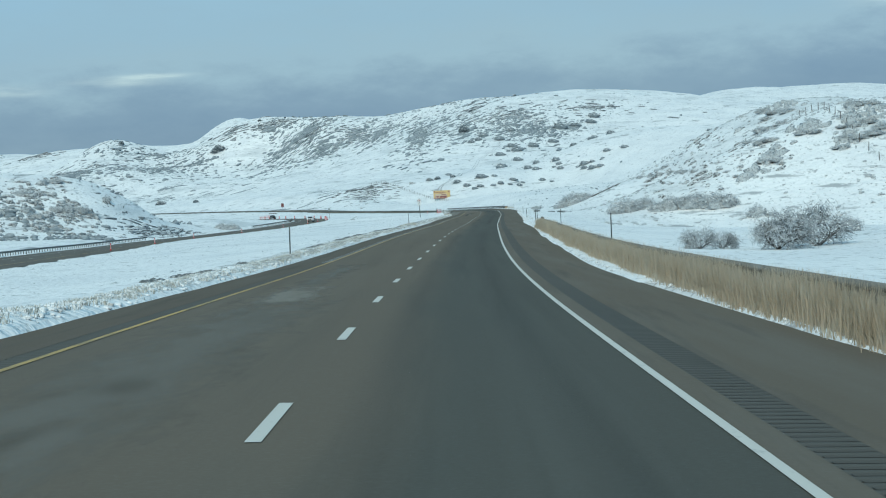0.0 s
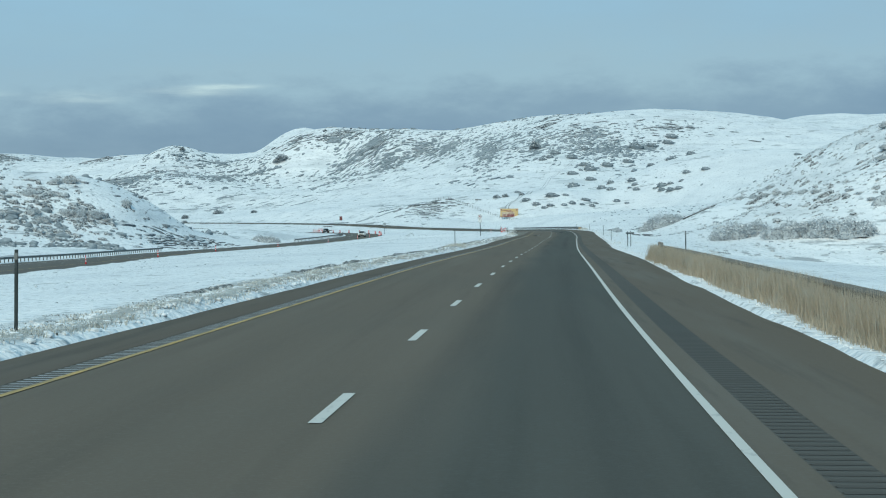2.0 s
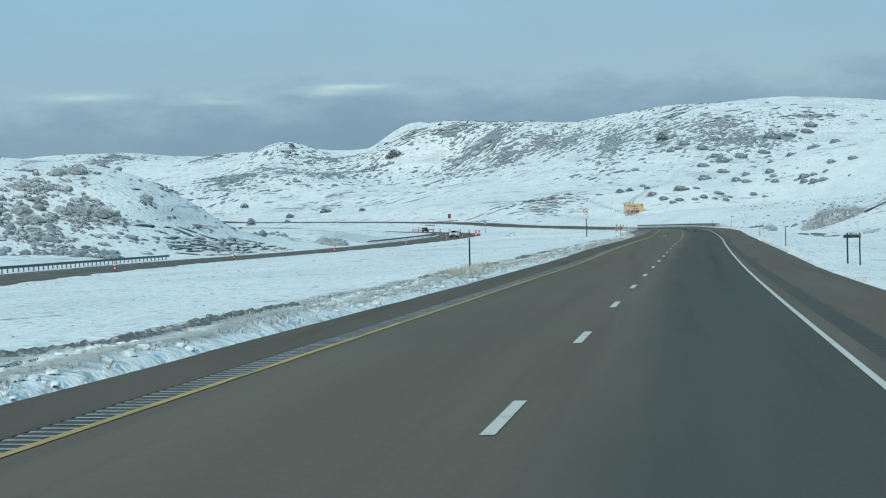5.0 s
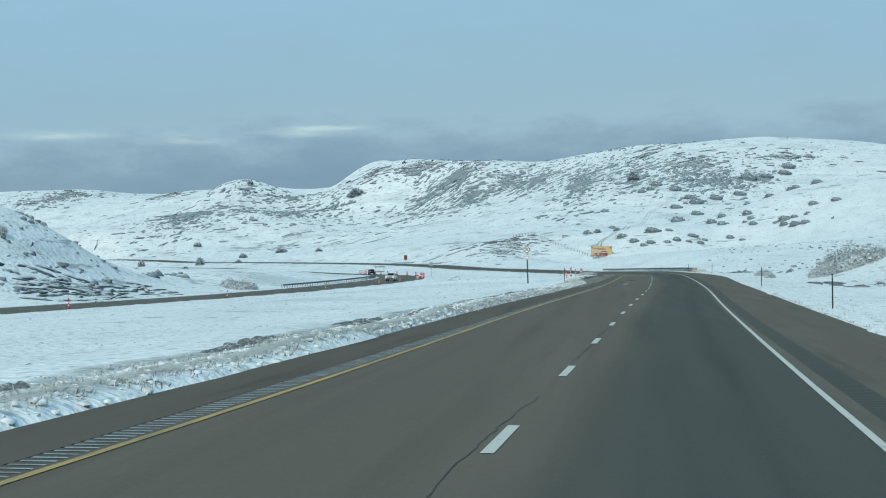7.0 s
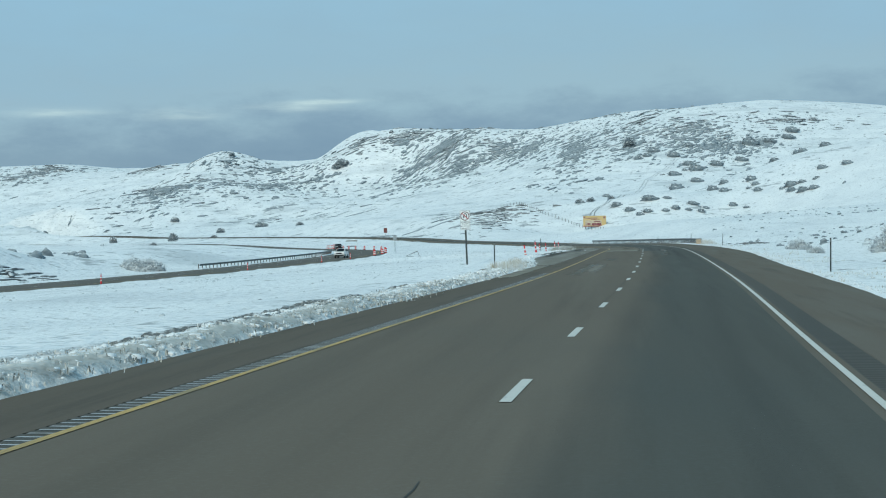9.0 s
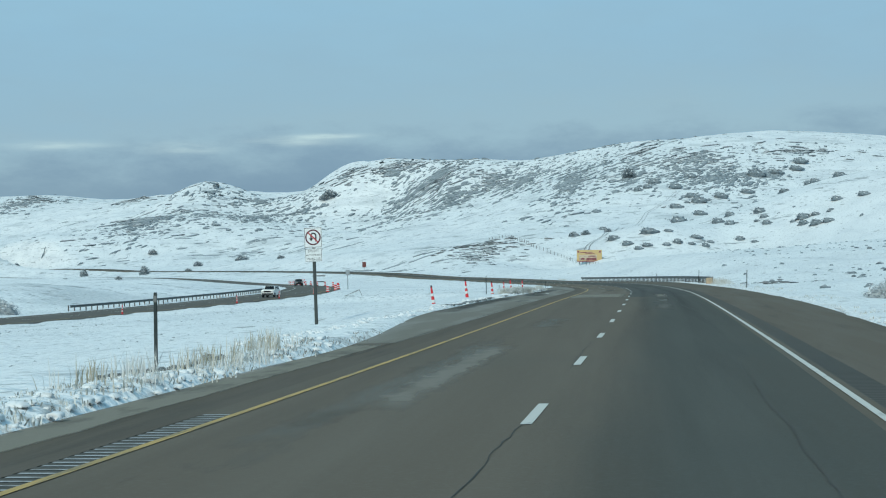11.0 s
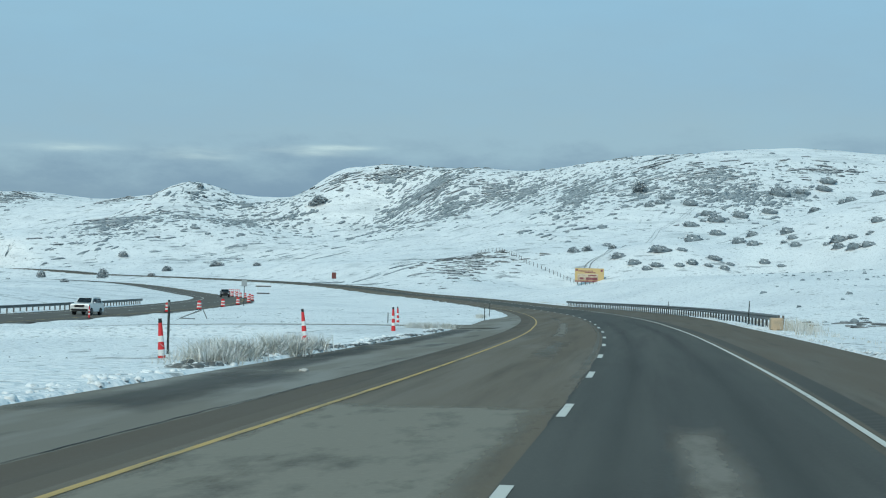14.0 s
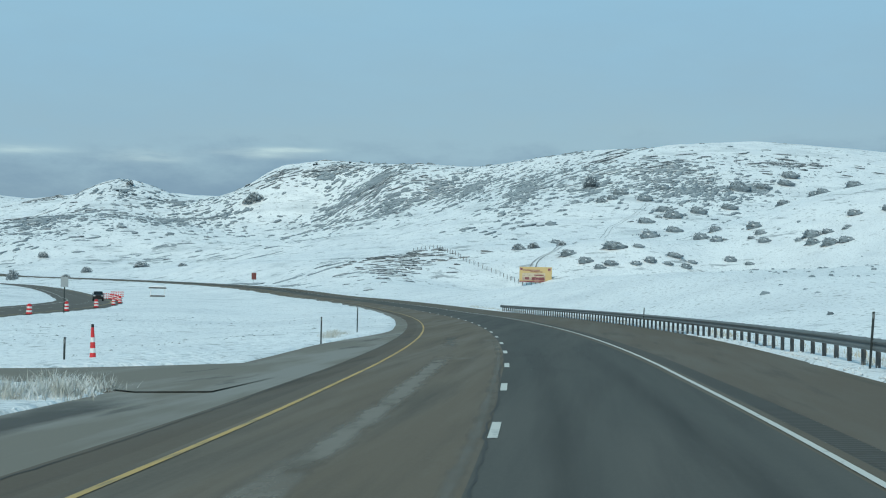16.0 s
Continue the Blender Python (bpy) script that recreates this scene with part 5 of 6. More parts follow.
# the larger bushes: x, y, width
LOW_BUSHES = ((10, 982, 3.2), (13, 985, 4.0), (20, 985, 3.2), (78, 987, 4.8), (24, 988, 3.6), (29, 988, 2.8), (34, 988, 3.2), (74, 990, 4.8), (6, 991, 4.4), (52, 993, 2.8), (36, 994, 2.8), (31, 997, 4.5), (70, 997, 4.1), (47, 999, 3.7), (14, 1000, 6.5), (21, 1001, 3.3), (1, 1005, 4.9), (75, 1005, 3.7), (71, 1006, 5.8), (67, 1006, 2.5), (58, 1015, 3.8), (84, 1016, 4.6), (55, 1023, 2.5), (58, 1027, 3.8), (45, 1028, 4.3))
HIGH_BUSHES = ((57, 1039, 5.2), (41, 1040, 5.2), (-14, 1041, 3.1), (-10, 1049, 3.0), (47, 1060, 4.5), (91, 1067, 5.5), (-4, 1077, 3.7), (28, 1125, 7.3), (42, 1248, 6.9), (31, 1276, 7.1), (43, 1288, 8.4), (37, 1288, 3.0), (55, 1303, 7.4), (40, 1304, 6.8), (70, 1322, 7.5), (12, 1332, 5.1), (32, 1332, 7.6), (17, 1336, 5.1), (21, 1352, 7.8), (42, 1363, 6.5), (78, 1369, 9.9), (90, 1376, 8.0), (102, 1387, 8.1), (7, 1391, 5.4), (106, 1406, 9.3))
for x, y, w in LOW_BUSHES + HIGH_BUSHES:
    b_ = plant(hill_bush, x, y, w / 2.6, rb.uniform(-25, 25), -0.1, rb.uniform(1.0, 1.4))
    b_["group"] = "sagebrush on the hillside"
count = 0
while count < 50:
    x, y = rb.uniform(35, 215), rb.uniform(985, 1260)
    band = math.sin(y / 9.0 + x / 60) + 0.5 * math.sin(x / 13 + 2)
    if band < 0.1 or x < 60 and y > 1060:
        continue
    b_ = plant(hill_bush, x, y, 0.7 + 1.3 * rb.random() ** 1.5, rb.uniform(-40, 40), -0.05, rb.uniform(0.9, 1.3))
    b_["group"] = "sagebrush on the hillside"
    count += 1


def scatter(name, label, n, xr, yr, size, tris, seed, test, flat=0.85, mat=None):
    """Brush clumps over a stretch of hillside, one object."""
    r = np.random.default_rng(seed)
    x, y = r.uniform(*xr, n * 6), r.uniform(*yr, n * 6)
    ok = test(x, y, r)
    x, y = x[ok][:n], y[ok][:n]
    z = land(x, y)
    n = len(x)
    s = r.uniform(*size, n) * (0.6 + 0.8 * r.random(n) ** 3)
    vs = []
    protos = [lump(r, 2 if tris > 6 else 1) for _ in range(6)]
    fs, start = [], 0
    kinds = r.integers(0, 6, n)
    turn = r.normal(size=n) * 0.5
    for k in range(6):
        i = np.where(kinds == k)[0]
        p = protos[k][0] * np.array((1, 0.9, flat))
        fs.append((protos[k][1][None] + (start + np.arange(len(i)) * len(p))[:, None, None]).reshape(-1, 3))
        start += len(i) * len(p)
        cs, sn = np.cos(turn[i])[:, None], np.sin(turn[i])[:, None]
        wide = (1 + 1.0 * r.random(len(i)) ** 2)[:, None]
        px_, py_ = p[None, :, 0] * cs * wide - p[None, :, 1] * sn, p[None, :, 0] * sn * wide + p[None, :, 1] * cs
        q = np.stack([px_ * s[i][:, None] + x[i][:, None], py_ * s[i][:, None] + y[i][:, None], p[None, :, 2] * s[i][:, None] + z[i][:, None] - 0.05], -1)
        vs.append(q.reshape(-1, 3))
    v = np.concatenate(vs)
    ob = part(name, quick(name, v, np.concatenate(fs), mat or M_BRUSH, True), None)
    return tagged(ob, label, "brush", kind="stuff")


def patchy(a, b, cut, seed):
    return lambda x, y, r: (wobble(x, y, a, seed) + 0.6 * wobble(x, y, b, seed + 3) + 0.35 * r.normal(size=len(x))) > cut


scatter("brush", "snowy brush on the small near hill", 900, (-150, -74), (385, 540), (0.25, 0.9), 24, 35, lambda x, y, r: patchy(7, 2.6, 0.15, 5)(x, y, r) & ((y < 440) | (r.random(len(x)) < 0.3)))
scatter("brush", "snowy brush across the near slope", 3400, (24, 110), (240, 420), (0.1, 0.42), 24, 36, patchy(8, 2.8, 0.1, 6), mat=M_THICKET)
scatter("brush", "brush in the snow below the hills", 700, (22, 90), (420, 960), (0.12, 0.5), 20, 37, patchy(16, 5, 0.55, 7))
scatter("brush", "weeds poking out of the median snow", 9000, (-46, -7), (40, 640), (0.04, 0.13), 6, 38, lambda x, y, r: patchy(6, 2.2, 0.1, 8)(x, y, r) & (np.abs(y - 507) > 9), mat=M_THICKET)


# brush and rock over the far hills: middle x, y, half widths, how many
MESA_PADS = ((-170, 1719, 22, 10, 90), (-133, 1672, 31, 60, 260), (-154, 1663, 28, 52, 200), (-112, 1593, 17, 25, 150), (-89, 1607, 13, 33, 90), (-117, 1563, 53, 50, 90))
SLOPE_PADS = ((-24, 1429, 11, 126, 120), (8, 1399, 22, 71, 210), (47, 1411, 21, 28, 120), (84, 1374, 11, 24, 100))
PEAK_PADS = ((-614, 2215, 32, 80, 80), (-266, 1677, 32, 62, 240), (-280, 1735, 27, 30, 120), (-234, 1683, 20, 18, 60), (-629, 2190, 57, 96, 220))
STREAKS = ((-65, 1584, 15, 71, 230), (-30, 1447, 18, 155, 330), (55, 1357, 28, 42, 380), (-340, 1621, 31, 73, 420), (-317, 1741, 27, 36, 120))
SPECKS = ((-56, 1627, 47, 44, 120), (-9, 1536, 23, 141, 160), (106, 1435, 37, 44, 110), (64, 1177, 34, 240, 110), (-236, 1714, 18, 23, 70))
DRIFTS = ((-244, 1562, 14, 10, 16), (-199, 1494, 17, 30, 22), (-150, 1500, 52, 167, 40), (-244, 1523, 59, 66, 60), (-74, 1058, 15, 87, 30), (-490, 1954, 47, 73, 24))
RIM_LEDGES = ((-208, 1733, 16, 24, 40), (-174, 1726, 24, 10, 70), (-128, 1650, 27, 57, 60), (-89, 1608, 11, 26, 50), (18, 1519, 9, 68, 26), (45, 1415, 19, 31, 50), (107, 1439, 37, 37, 46))
FAR_LEDGES = ((-344, 1626, 25, 66, 60), (-618, 2220, 29, 74, 40), (-459, 2036, 33, 40, 36), (-630, 2192, 55, 85, 50))
VALLEY_LEDGES = ((-50, 1004, 12, 44, 110), (-48, 1032, 6, 22, 80))
MOUND_TWIGS = ((-115, 436, 7, 11, 200), (-101, 437, 6, 9, 160), (-91, 429, 6, 9, 150), (-94, 412, 6, 10, 120), (-106, 413, 5, 14, 160), (-99, 453, 2, 4, 16), (-86, 450, 1, 4, 8))
BANK_FIELDS = ((70, 383, 3, 9, 60), (60, 345, 3, 16, 90), (62, 305, 2, 3, 36), (69, 302, 3, 7, 80), (77, 300, 5, 10, 110), (77, 288, 2, 6, 50), (66, 294, 2, 3, 30), (54, 297, 2, 4, 40), (50, 294, 1, 2, 16))
BANK_TWIGS = ((55, 399, 4, 20, 60), (44, 368, 3, 22, 130), (43, 301, 10, 13, 70), (54, 297, 3, 5, 30), (50, 372, 9, 26, 60))


def drape(name, label, zones, long, wide, tall, heading, spread, seed, mat, more=1.0):
    """Low clumps or ledges that lie along the slope, strewn in patches over a stretch of hillside."""
    r = np.random.default_rng(seed)
    xs_, ys_ = [], []
    for cx_, cy_, rx_, ry_, n_ in zones:
        n_ = int(n_ * more)
        a_, q_ = r.uniform(0, 6.283, n_), np.abs(r.normal(size=n_)) * 0.75
        xs_.append(cx_ + rx_ * q_ * np.cos(a_))
        ys_.append(cy_ + ry_ * q_ * np.sin(a_))
    x, y = np.concatenate(xs_), np.concatenate(ys_)
    n = len(x)
    protos = [lump(r, 2) for _ in range(8)]
    size = 0.4 + 1.5 * r.random(n) ** 2.5
    a, b, h = (np.array(size * r.uniform(*v, n)) for v in (long, wide, tall))
    turn = heading + spread * r.normal(size=n)
    vs, fs, start = [], [], 0
    for k in range(8):
        i = np.arange(k, n, 8)
        p, tri = protos[k]
        u, v = p[None, :, 0] * a[i][:, None], p[None, :, 1] * b[i][:, None]
        cs, sn = np.cos(turn[i])[:, None], np.sin(turn[i])[:, None]
        px_, py_ = x[i][:, None] + u * cs - v * sn, y[i][:, None] + u * sn + v * cs
        pz_ = land(px_, py_) + p[None, :, 2] * h[i][:, None]
        vs.append(np.stack([px_, py_, pz_], -1).reshape(-1, 3))
        fs.append((tri[None] + (start + np.arange(len(i)) * len(p))[:, None, None]).reshape(-1, 3))
        start += len(i) * len(p)
    return tagged(part(name, quick(name, np.concatenate(vs), np.concatenate(fs), mat, True), None), label, name.replace("_", " "), kind="stuff")


drape("brush", "grey snow-dusted sagebrush over the flat-topped mesa", MESA_PADS, (1.1, 2.6), (0.7, 1.5), (0.45, 0.85), 0.25, 0.5, 131, M_PAD, 1.7)
drape("brush", "grey snow-dusted sagebrush on the long far slope", SLOPE_PADS, (1.0, 2.4), (0.6, 1.3), (0.4, 0.75), 0.2, 0.4, 132, M_PAD, 1.6)
drape("brush", "grey brush below the far peaks", PEAK_PADS, (1.1, 2.8), (0.7, 1.4), (0.45, 0.85), 0.5, 0.5, 133, M_PAD, 1.6)
drape("brush", "slanting streaks of grey brush down the gullies", STREAKS, (1.4, 3.4), (0.5, 1.0), (0.35, 0.7), 1.05, 0.25, 134, M_PAD, 1.6)
drape("brush", "single small bushes strewn over the snowy slope", SPECKS, (0.4, 1.1), (0.4, 0.8), (0.3, 0.6), 0.0, 0.5, 135, M_PAD, 1.2)
drape("brush", "long low drifts of brush on the valley floor", DRIFTS, (2.0, 5.5), (0.6, 1.4), (0.18, 0.36), 0.3, 0.3, 136, M_PAD, 1.3)
drape("brush", "thin brush between the thicker patches on the far hills", ((-60, 1600, 150, 70, 700), (40, 1390, 60, 90, 300), (-300, 1650, 110, 70, 420)), (0.6, 2.4), (0.4, 1.0), (0.3, 0.65), 0.5, 0.6, 143, M_PAD)
drape("rock_ledge", "broken rock steps scattered over the far hills", ((-80, 1590, 110, 70, 160), (30, 1420, 60, 80, 90), (-300, 1680, 100, 60, 120)), (1.0, 4.2), (0.3, 0.7), (0.22, 0.55), 0.35, 0.4, 144, M_LEDGE)
drape("rock_ledge", "dark rock ledges under the mesa's rim, capped with snow", RIM_LEDGES, (1.3, 4.0), (0.4, 0.8), (0.3, 0.75), 0.1, 0.25, 137, M_LEDGE, 2.6)
drape("rock_ledge", "dark rock ledges on the far peaks, capped with snow", FAR_LEDGES, (1.6, 4.6), (0.5, 0.9), (0.35, 0.9), 0.2, 0.3, 138, M_LEDGE, 2.0)
drape("rock_ledge", "dark rock ledges breaking the snow below the far slope", VALLEY_LEDGES, (0.8, 2.6), (0.3, 0.6), (0.15, 0.4), 0.35, 0.35, 139, M_LEDGE, 1.3)
drape("brush", "dark twiggy brush caught in the snow on the mound", MOUND_TWIGS, (0.35, 1.1), (0.3, 0.7), (0.25, 0.65), 0.3, 0.6, 140, M_TWIGPAD, 1.0)
drape("brush", "dark twiggy brush caught in the snow on the bank", BANK_TWIGS, (0.15, 0.6), (0.15, 0.4), (0.12, 0.36), 0.3, 0.6, 141, M_TWIGPAD, 1.2)
drape("brush", "frosted thickets spread over the near slope", BANK_FIELDS, (0.35, 1.0), (0.3, 0.8), (0.3, 0.75), 0.4, 0.6, 145, M_THICKET, 1.3)
drape("rock_ledge", "dark layered rock shelves at the foot of the mound", ((-72, 452, 6, 20, 150), (-76, 446, 6, 14, 70)), (0.7, 2.4), (0.2, 0.45), (0.10, 0.26), 1.35, 0.25, 142, M_LEDGE)


def wheel_track(label, pts, width):
    """Ruts pressed into the snow, following the ground."""
    px_, py_ = np.array([p[0] for p in pts], float), np.array([p[1] for p in pts], float)
    at = np.linspace(0, 1, 60)
    q = np.linspace(0, 1, len(pts))
    x, y = np.interp(at, q, px_), np.interp(at, q, py_)
    x = np.convolve(np.pad(x, 4, "edge"), np.ones(9) / 9, "valid")
    tx, ty = np.gradient(x), np.gradient(y)
    ln = np.hypot(tx, ty)
    top = thing("wheel_track", label, "track", pose(0, 0, 0))
    for s in (-0.9, 0.9):
        cols = []
        for k in (-0.5, 0.5):
            o = s + k * width
            xx, yy = x + ty / ln * o, y - tx / ln * o
            cols.append(np.stack([xx, yy, land(xx, yy) + 0.12], 1))
        part("rut", quick("rut", np.stack(cols, 1).reshape(-1, 3), grid_faces(60, 2), M_RUT), None, top)
    return top


M_RUT = material("churned_snow", (0.36, 0.39, 0.40), 0.95, spots=[((0.16, 0.17, 0.175), (0.4, 0.2, 0.4), 0.45, 0.6, 0.8), ((0.7, 0.72, 0.73), (0.3, 0.15, 0.3), 0.56, 0.64, 0.9)])
wheel_track("dark wheel ruts in the snow above the billboard", ((-9.5, 990), (-9.1, 1003), (-8.8, 1009), (-6.8, 1014), (-2.8, 1018), (0.2, 1050), (3.9, 1105)), 0.45)
wheel_track("faint wheel track climbing the far slope", ((3.9, 1105), (9.5, 1185), (15.9, 1262), (21, 1281), (26.8, 1296), (34.2, 1323)), 0.2)

# rock ledges


def ledges(label, x0, y0, n, spread, size, seed, slope=0.0):
    r = np.random.default_rng(seed)
    top = thing("rock_outcrop", label, "rocks", pose(x0, y0, on_land(x0, y0)))
    for k in range(n):
        bm = bmesh.new()
        bmesh.ops.create_icosphere(bm, subdivisions=2, radius=1.0)
        for v in bm.verts:
            v.co *= 1 + 0.28 * noise.noise(v.co * 1.7 + Vector((k * 3.1, seed, 0)))
            v.co.z = round(v.co.z * 3) / 3 * 0.75 + v.co.z * 0.25
        dx, dy = r.normal() * spread[0], r.normal() * spread[1]
        s = size * r.uniform(0.5, 1.3)
        z = on_land(x0 + dx, y0 + dy) - on_land(x0, y0)
        part("rock", bm, M_DARKROCK, top, m=pose(dx, dy, z, 0, r.uniform(-8, 8), r.uniform(-20, 20)) @ Matrix.Diagonal((s * r.uniform(1.5, 3.2), s, s * 0.4, 1)))
    return top


def strata(label, y0, y1, heights, seed, x0, x1):
    """Thin dark shelves of rock following the slope's contours."""
    r = np.random.default_rng(seed)
    xm_, ym_ = (x0 + x1) / 2, (y0 + y1) / 2
    top = thing("rock_outcrop", label, "rocks", pose(xm_, ym_, on_land(xm_, ym_)))
    bm = bmesh.new()
    bmesh.ops.create_icosphere(bm, subdivisions=2, radius=1.0)
    for v in bm.verts:
        v.co *= 1 + 0.3 * noise.noise(v.co * 1.9 + Vector((seed, 2, 0)))
    me = bpy.data.meshes.new("shelf")
    bm.to_mesh(me)
    bm.free()
    me.materials.append(M_DARKROCK)
    base_z = on_land(xm_, ym_)
    for h in heights:
        y = y0 + r.uniform(0, 3)
        while y < y1:
            ln = r.uniform(0.8, 2.6)
            xs_ = np.linspace(x1, x0, 120)
            zs_ = land(xs_, np.full(120, y))
            over = np.where(zs_ > h + 0.12 * math.sin(y * 0.7))[0]
            if len(over) and r.random() < 0.85:
                x = xs_[over[0]]
                part("shelf", me, None, top, m=pose(x - xm_, y - ym_, zs_[over[0]] - base_z, 0, 0, r.uniform(-12, 12)) @ Matrix.Diagonal((0.5, ln * 1.25, r.uniform(0.07, 0.15), 1)))
            y += ln * r.uniform(0.8, 1.5)
    return top


strata("dark layered rock shelves breaking through the snow", 430, 480, (0.5, 0.95, 1.5), 2, -86, -64)
ledges("low dark rock ledges on the valley slope", -50, 1040, 60, (12, 10), 0.75, 4)
ledges("low rock ledges on the near slope", 24.5, 351, 8, (2.5, 5), 0.4, 5)
ledges("dark stones and stubble breaking through the snow", 24.5, 548, 22, (1.8, 9), 0.28, 12)

# grass and snowy weeds


def tufts(name, label, xs, ys, blades, height, spread, seed, mat=None, lean=0.35, width=0.012):
    r = np.random.default_rng(seed)
    zs = land(xs, ys)
    n = len(xs) * blades
    bx_ = np.repeat(xs, blades) + r.normal(size=n) * spread
    by_ = np.repeat(ys, blades) + r.normal(size=n) * spread
    bz_ = np.repeat(zs, blades) - 0.04
    h = height * (0.4 + 0.8 * r.random(n))
    a = r.uniform(0, 6.28, n)
    tip = np.stack([bx_ + np.cos(a) * h * lean * r.random(n), by_ + np.sin(a) * h * lean * r.random(n), bz_ + h], 1)
    wv = np.stack([np.cos(a + 1.3) * width, np.sin(a + 1.3) * width, 0 * a], 1)
    b0 = np.stack([bx_, by_, bz_], 1)
    mid = (b0 * 0.45 + tip * 0.55) + np.array([0, 0, 0.03])
    v = np.stack([b0 - wv, b0 + wv, mid + wv * 0.8, mid - wv * 0.8, tip], 1).reshape(-1, 3)
    k = np.arange(n)[:, None] * 5
    f3 = np.concatenate([k + np.array([0, 1, 2]), k + np.array([0, 2, 3]), k + np.array([3, 2, 4])])
    return tagged(part(name, quick(name, v, f3, mat or M_GRASS), None), label, "grass", kind="stuff")


def along(n, y0, y1, lat0, lat1, seed, clump=0.0):
    r = np.random.default_rng(seed)
    ys = r.uniform(y0, y1, n * 3)
    keep = wobble(ys, ys * 0.3, 5, seed) + 0.5 * r.normal(size=n * 3) > clump
    ys = ys[keep][:n]
    p = place(ys, r.uniform(lat0, lat1, len(ys)))
    return p[:, 0], p[:, 1]


tufts("dry_grass", "dense tall tan grass standing in front of the rail", *along(6400, -40, 136, 6.9, 7.17, 51, -3), 13, 0.72, 0.08, 52, M_TAN, 0.4, 0.007)
tufts("dry_grass", "short tan grass at the snow's edge below the rail", *along(1500, -40, 138, 6.76, 6.97, 151, -0.2), 8, 0.26, 0.07, 152, M_TAN, 0.7, 0.008)
tufts("dry_grass", "tan grass behind the rail", *along(900, -40, 138, 7.42, 7.8, 53, -0.2), 10, 0.66, 0.14, 54, M_TAN, 0.4, 0.007)
tufts("dry_grass", "frosted verge grass in the roadside snow", *along(1000, 0, 150, -6.6, -5.35, 55, -0.2), 14, 0.11, 0.1, 56, M_RIMED, 1.1, 0.009)
tufts("dry_grass", "short rimed grass poking through the verge snow", *along(1500, 40, 345, -6.5, -5.3, 155, -0.2), 11, 0.085, 0.14, 156, M_RIMED, 1.4, 0.011)
tufts("dry_grass", "frosted verge grass in the roadside snow", *along(500, 140, 500, 6.9, 10.5, 57, 0.25), 5, 0.12, 0.1, 58)
tufts("dry_grass", "dry tan grass clump beside the road", *along(30, 193, 203, -6.9, -5.6, 59, -3), 60, 0.34, 0.2, 60, None, 1.0, 0.005)
tufts("dry_grass", "tall frosted weeds standing in the median snow", *along(60, 333, 346, -6.6, -5.65, 61, -3), 12, 0.42, 0.12, 62, None, 0.5, 0.007)
tufts("dry_grass", "snow-laden weeds at the mouth of the crossover", *along(24, 495.5, 501.5, -9.6, -7.7, 63, -3), 80, 0.36, 0.24, 64, M_RIMED, 1.7, 0.008)
tufts("dry_grass", "tan grass among the snow at the crossover", *along(18, 496, 502, -9.3, -7.5, 163, -3), 40, 0.2, 0.2, 164, None, 1.6, 0.005)
tufts("dry_grass", "tan weeds at the edge of the bend", *along(14, 553, 562, -8.2, -7.5, 65, -3), 34, 0.3, 0.2, 66, None, 1.2, 0.008)
tufts("dry_grass", "dry grass round the guardrail posts", *along(300, 480, 720, 9.2, 10.6, 67, -0.2), 10, 0.22, 0.2, 68)
tufts("dry_grass", "tan grass by the guardrail end", *along(26, 484, 496, 8.6, 10.2, 69, -3), 26, 0.6, 0.22, 70)
tufts("dry_grass", "snowy weeds at the foot of the cones", *along(22, 441, 453.5, -9.1, -7.7, 71, -3), 170, 0.48, 0.24, 72, M_RIMED, 1.9, 0.010)
tufts("dry_grass", "frosted tan stems among the snow-laden weeds", *along(20, 440, 454, -9.4, -8.0, 73, -3), 26, 0.3, 0.2, 74, None, 1.4, 0.005)


def clods(name, label, n, y0, y1, lat0, lat1, size, seed, mat):
    """Ploughed lumps along the pavement's edge."""
    r = np.random.default_rng(seed)
    ys = r.uniform(y0, y1, n)
    lat = (edge_left(ys) - r.gamma(1.6, 0.25, n) * (lat1 - lat0) - lat0) if lat0 >= 0 and lat1 > 0 and name != "snow_clods_right" else (edge_right(ys) + lat0 + r.gamma(1.6, 0.25, n) * (lat1 - lat0))
    p = place(ys, lat)
    z = land(p[:, 0], p[:, 1])
    bm = bmesh.new()
    bmesh.ops.create_icosphere(bm, subdivisions=1, radius=1.0)
    pv = np.array([v.co[:] for v in bm.verts])
    bm.verts.index_update()
    pf = np.array([[v.index for v in f_.verts] for f_ in bm.faces])
    bm.free()
    s = r.uniform(0.4, 1.3, n)[:, None, None] * size
    vs = pv[None] * (1 + 0.5 * r.normal(size=(n, len(pv), 1)).clip(-1.3, 1.3)) * s * np.array([1.2, 1.5, 0.7])
    vs = vs + np.stack([p[:, 0], p[:, 1], z], 1)[:, None]
    fs = (pf[None] + (np.arange(n) * len(pv))[:, None, None]).reshape(-1, 3)
    return tagged(part(name.replace("_right", ""), quick(name, vs.reshape(-1, 3), fs, mat, True), None), label, "snow", kind="stuff")


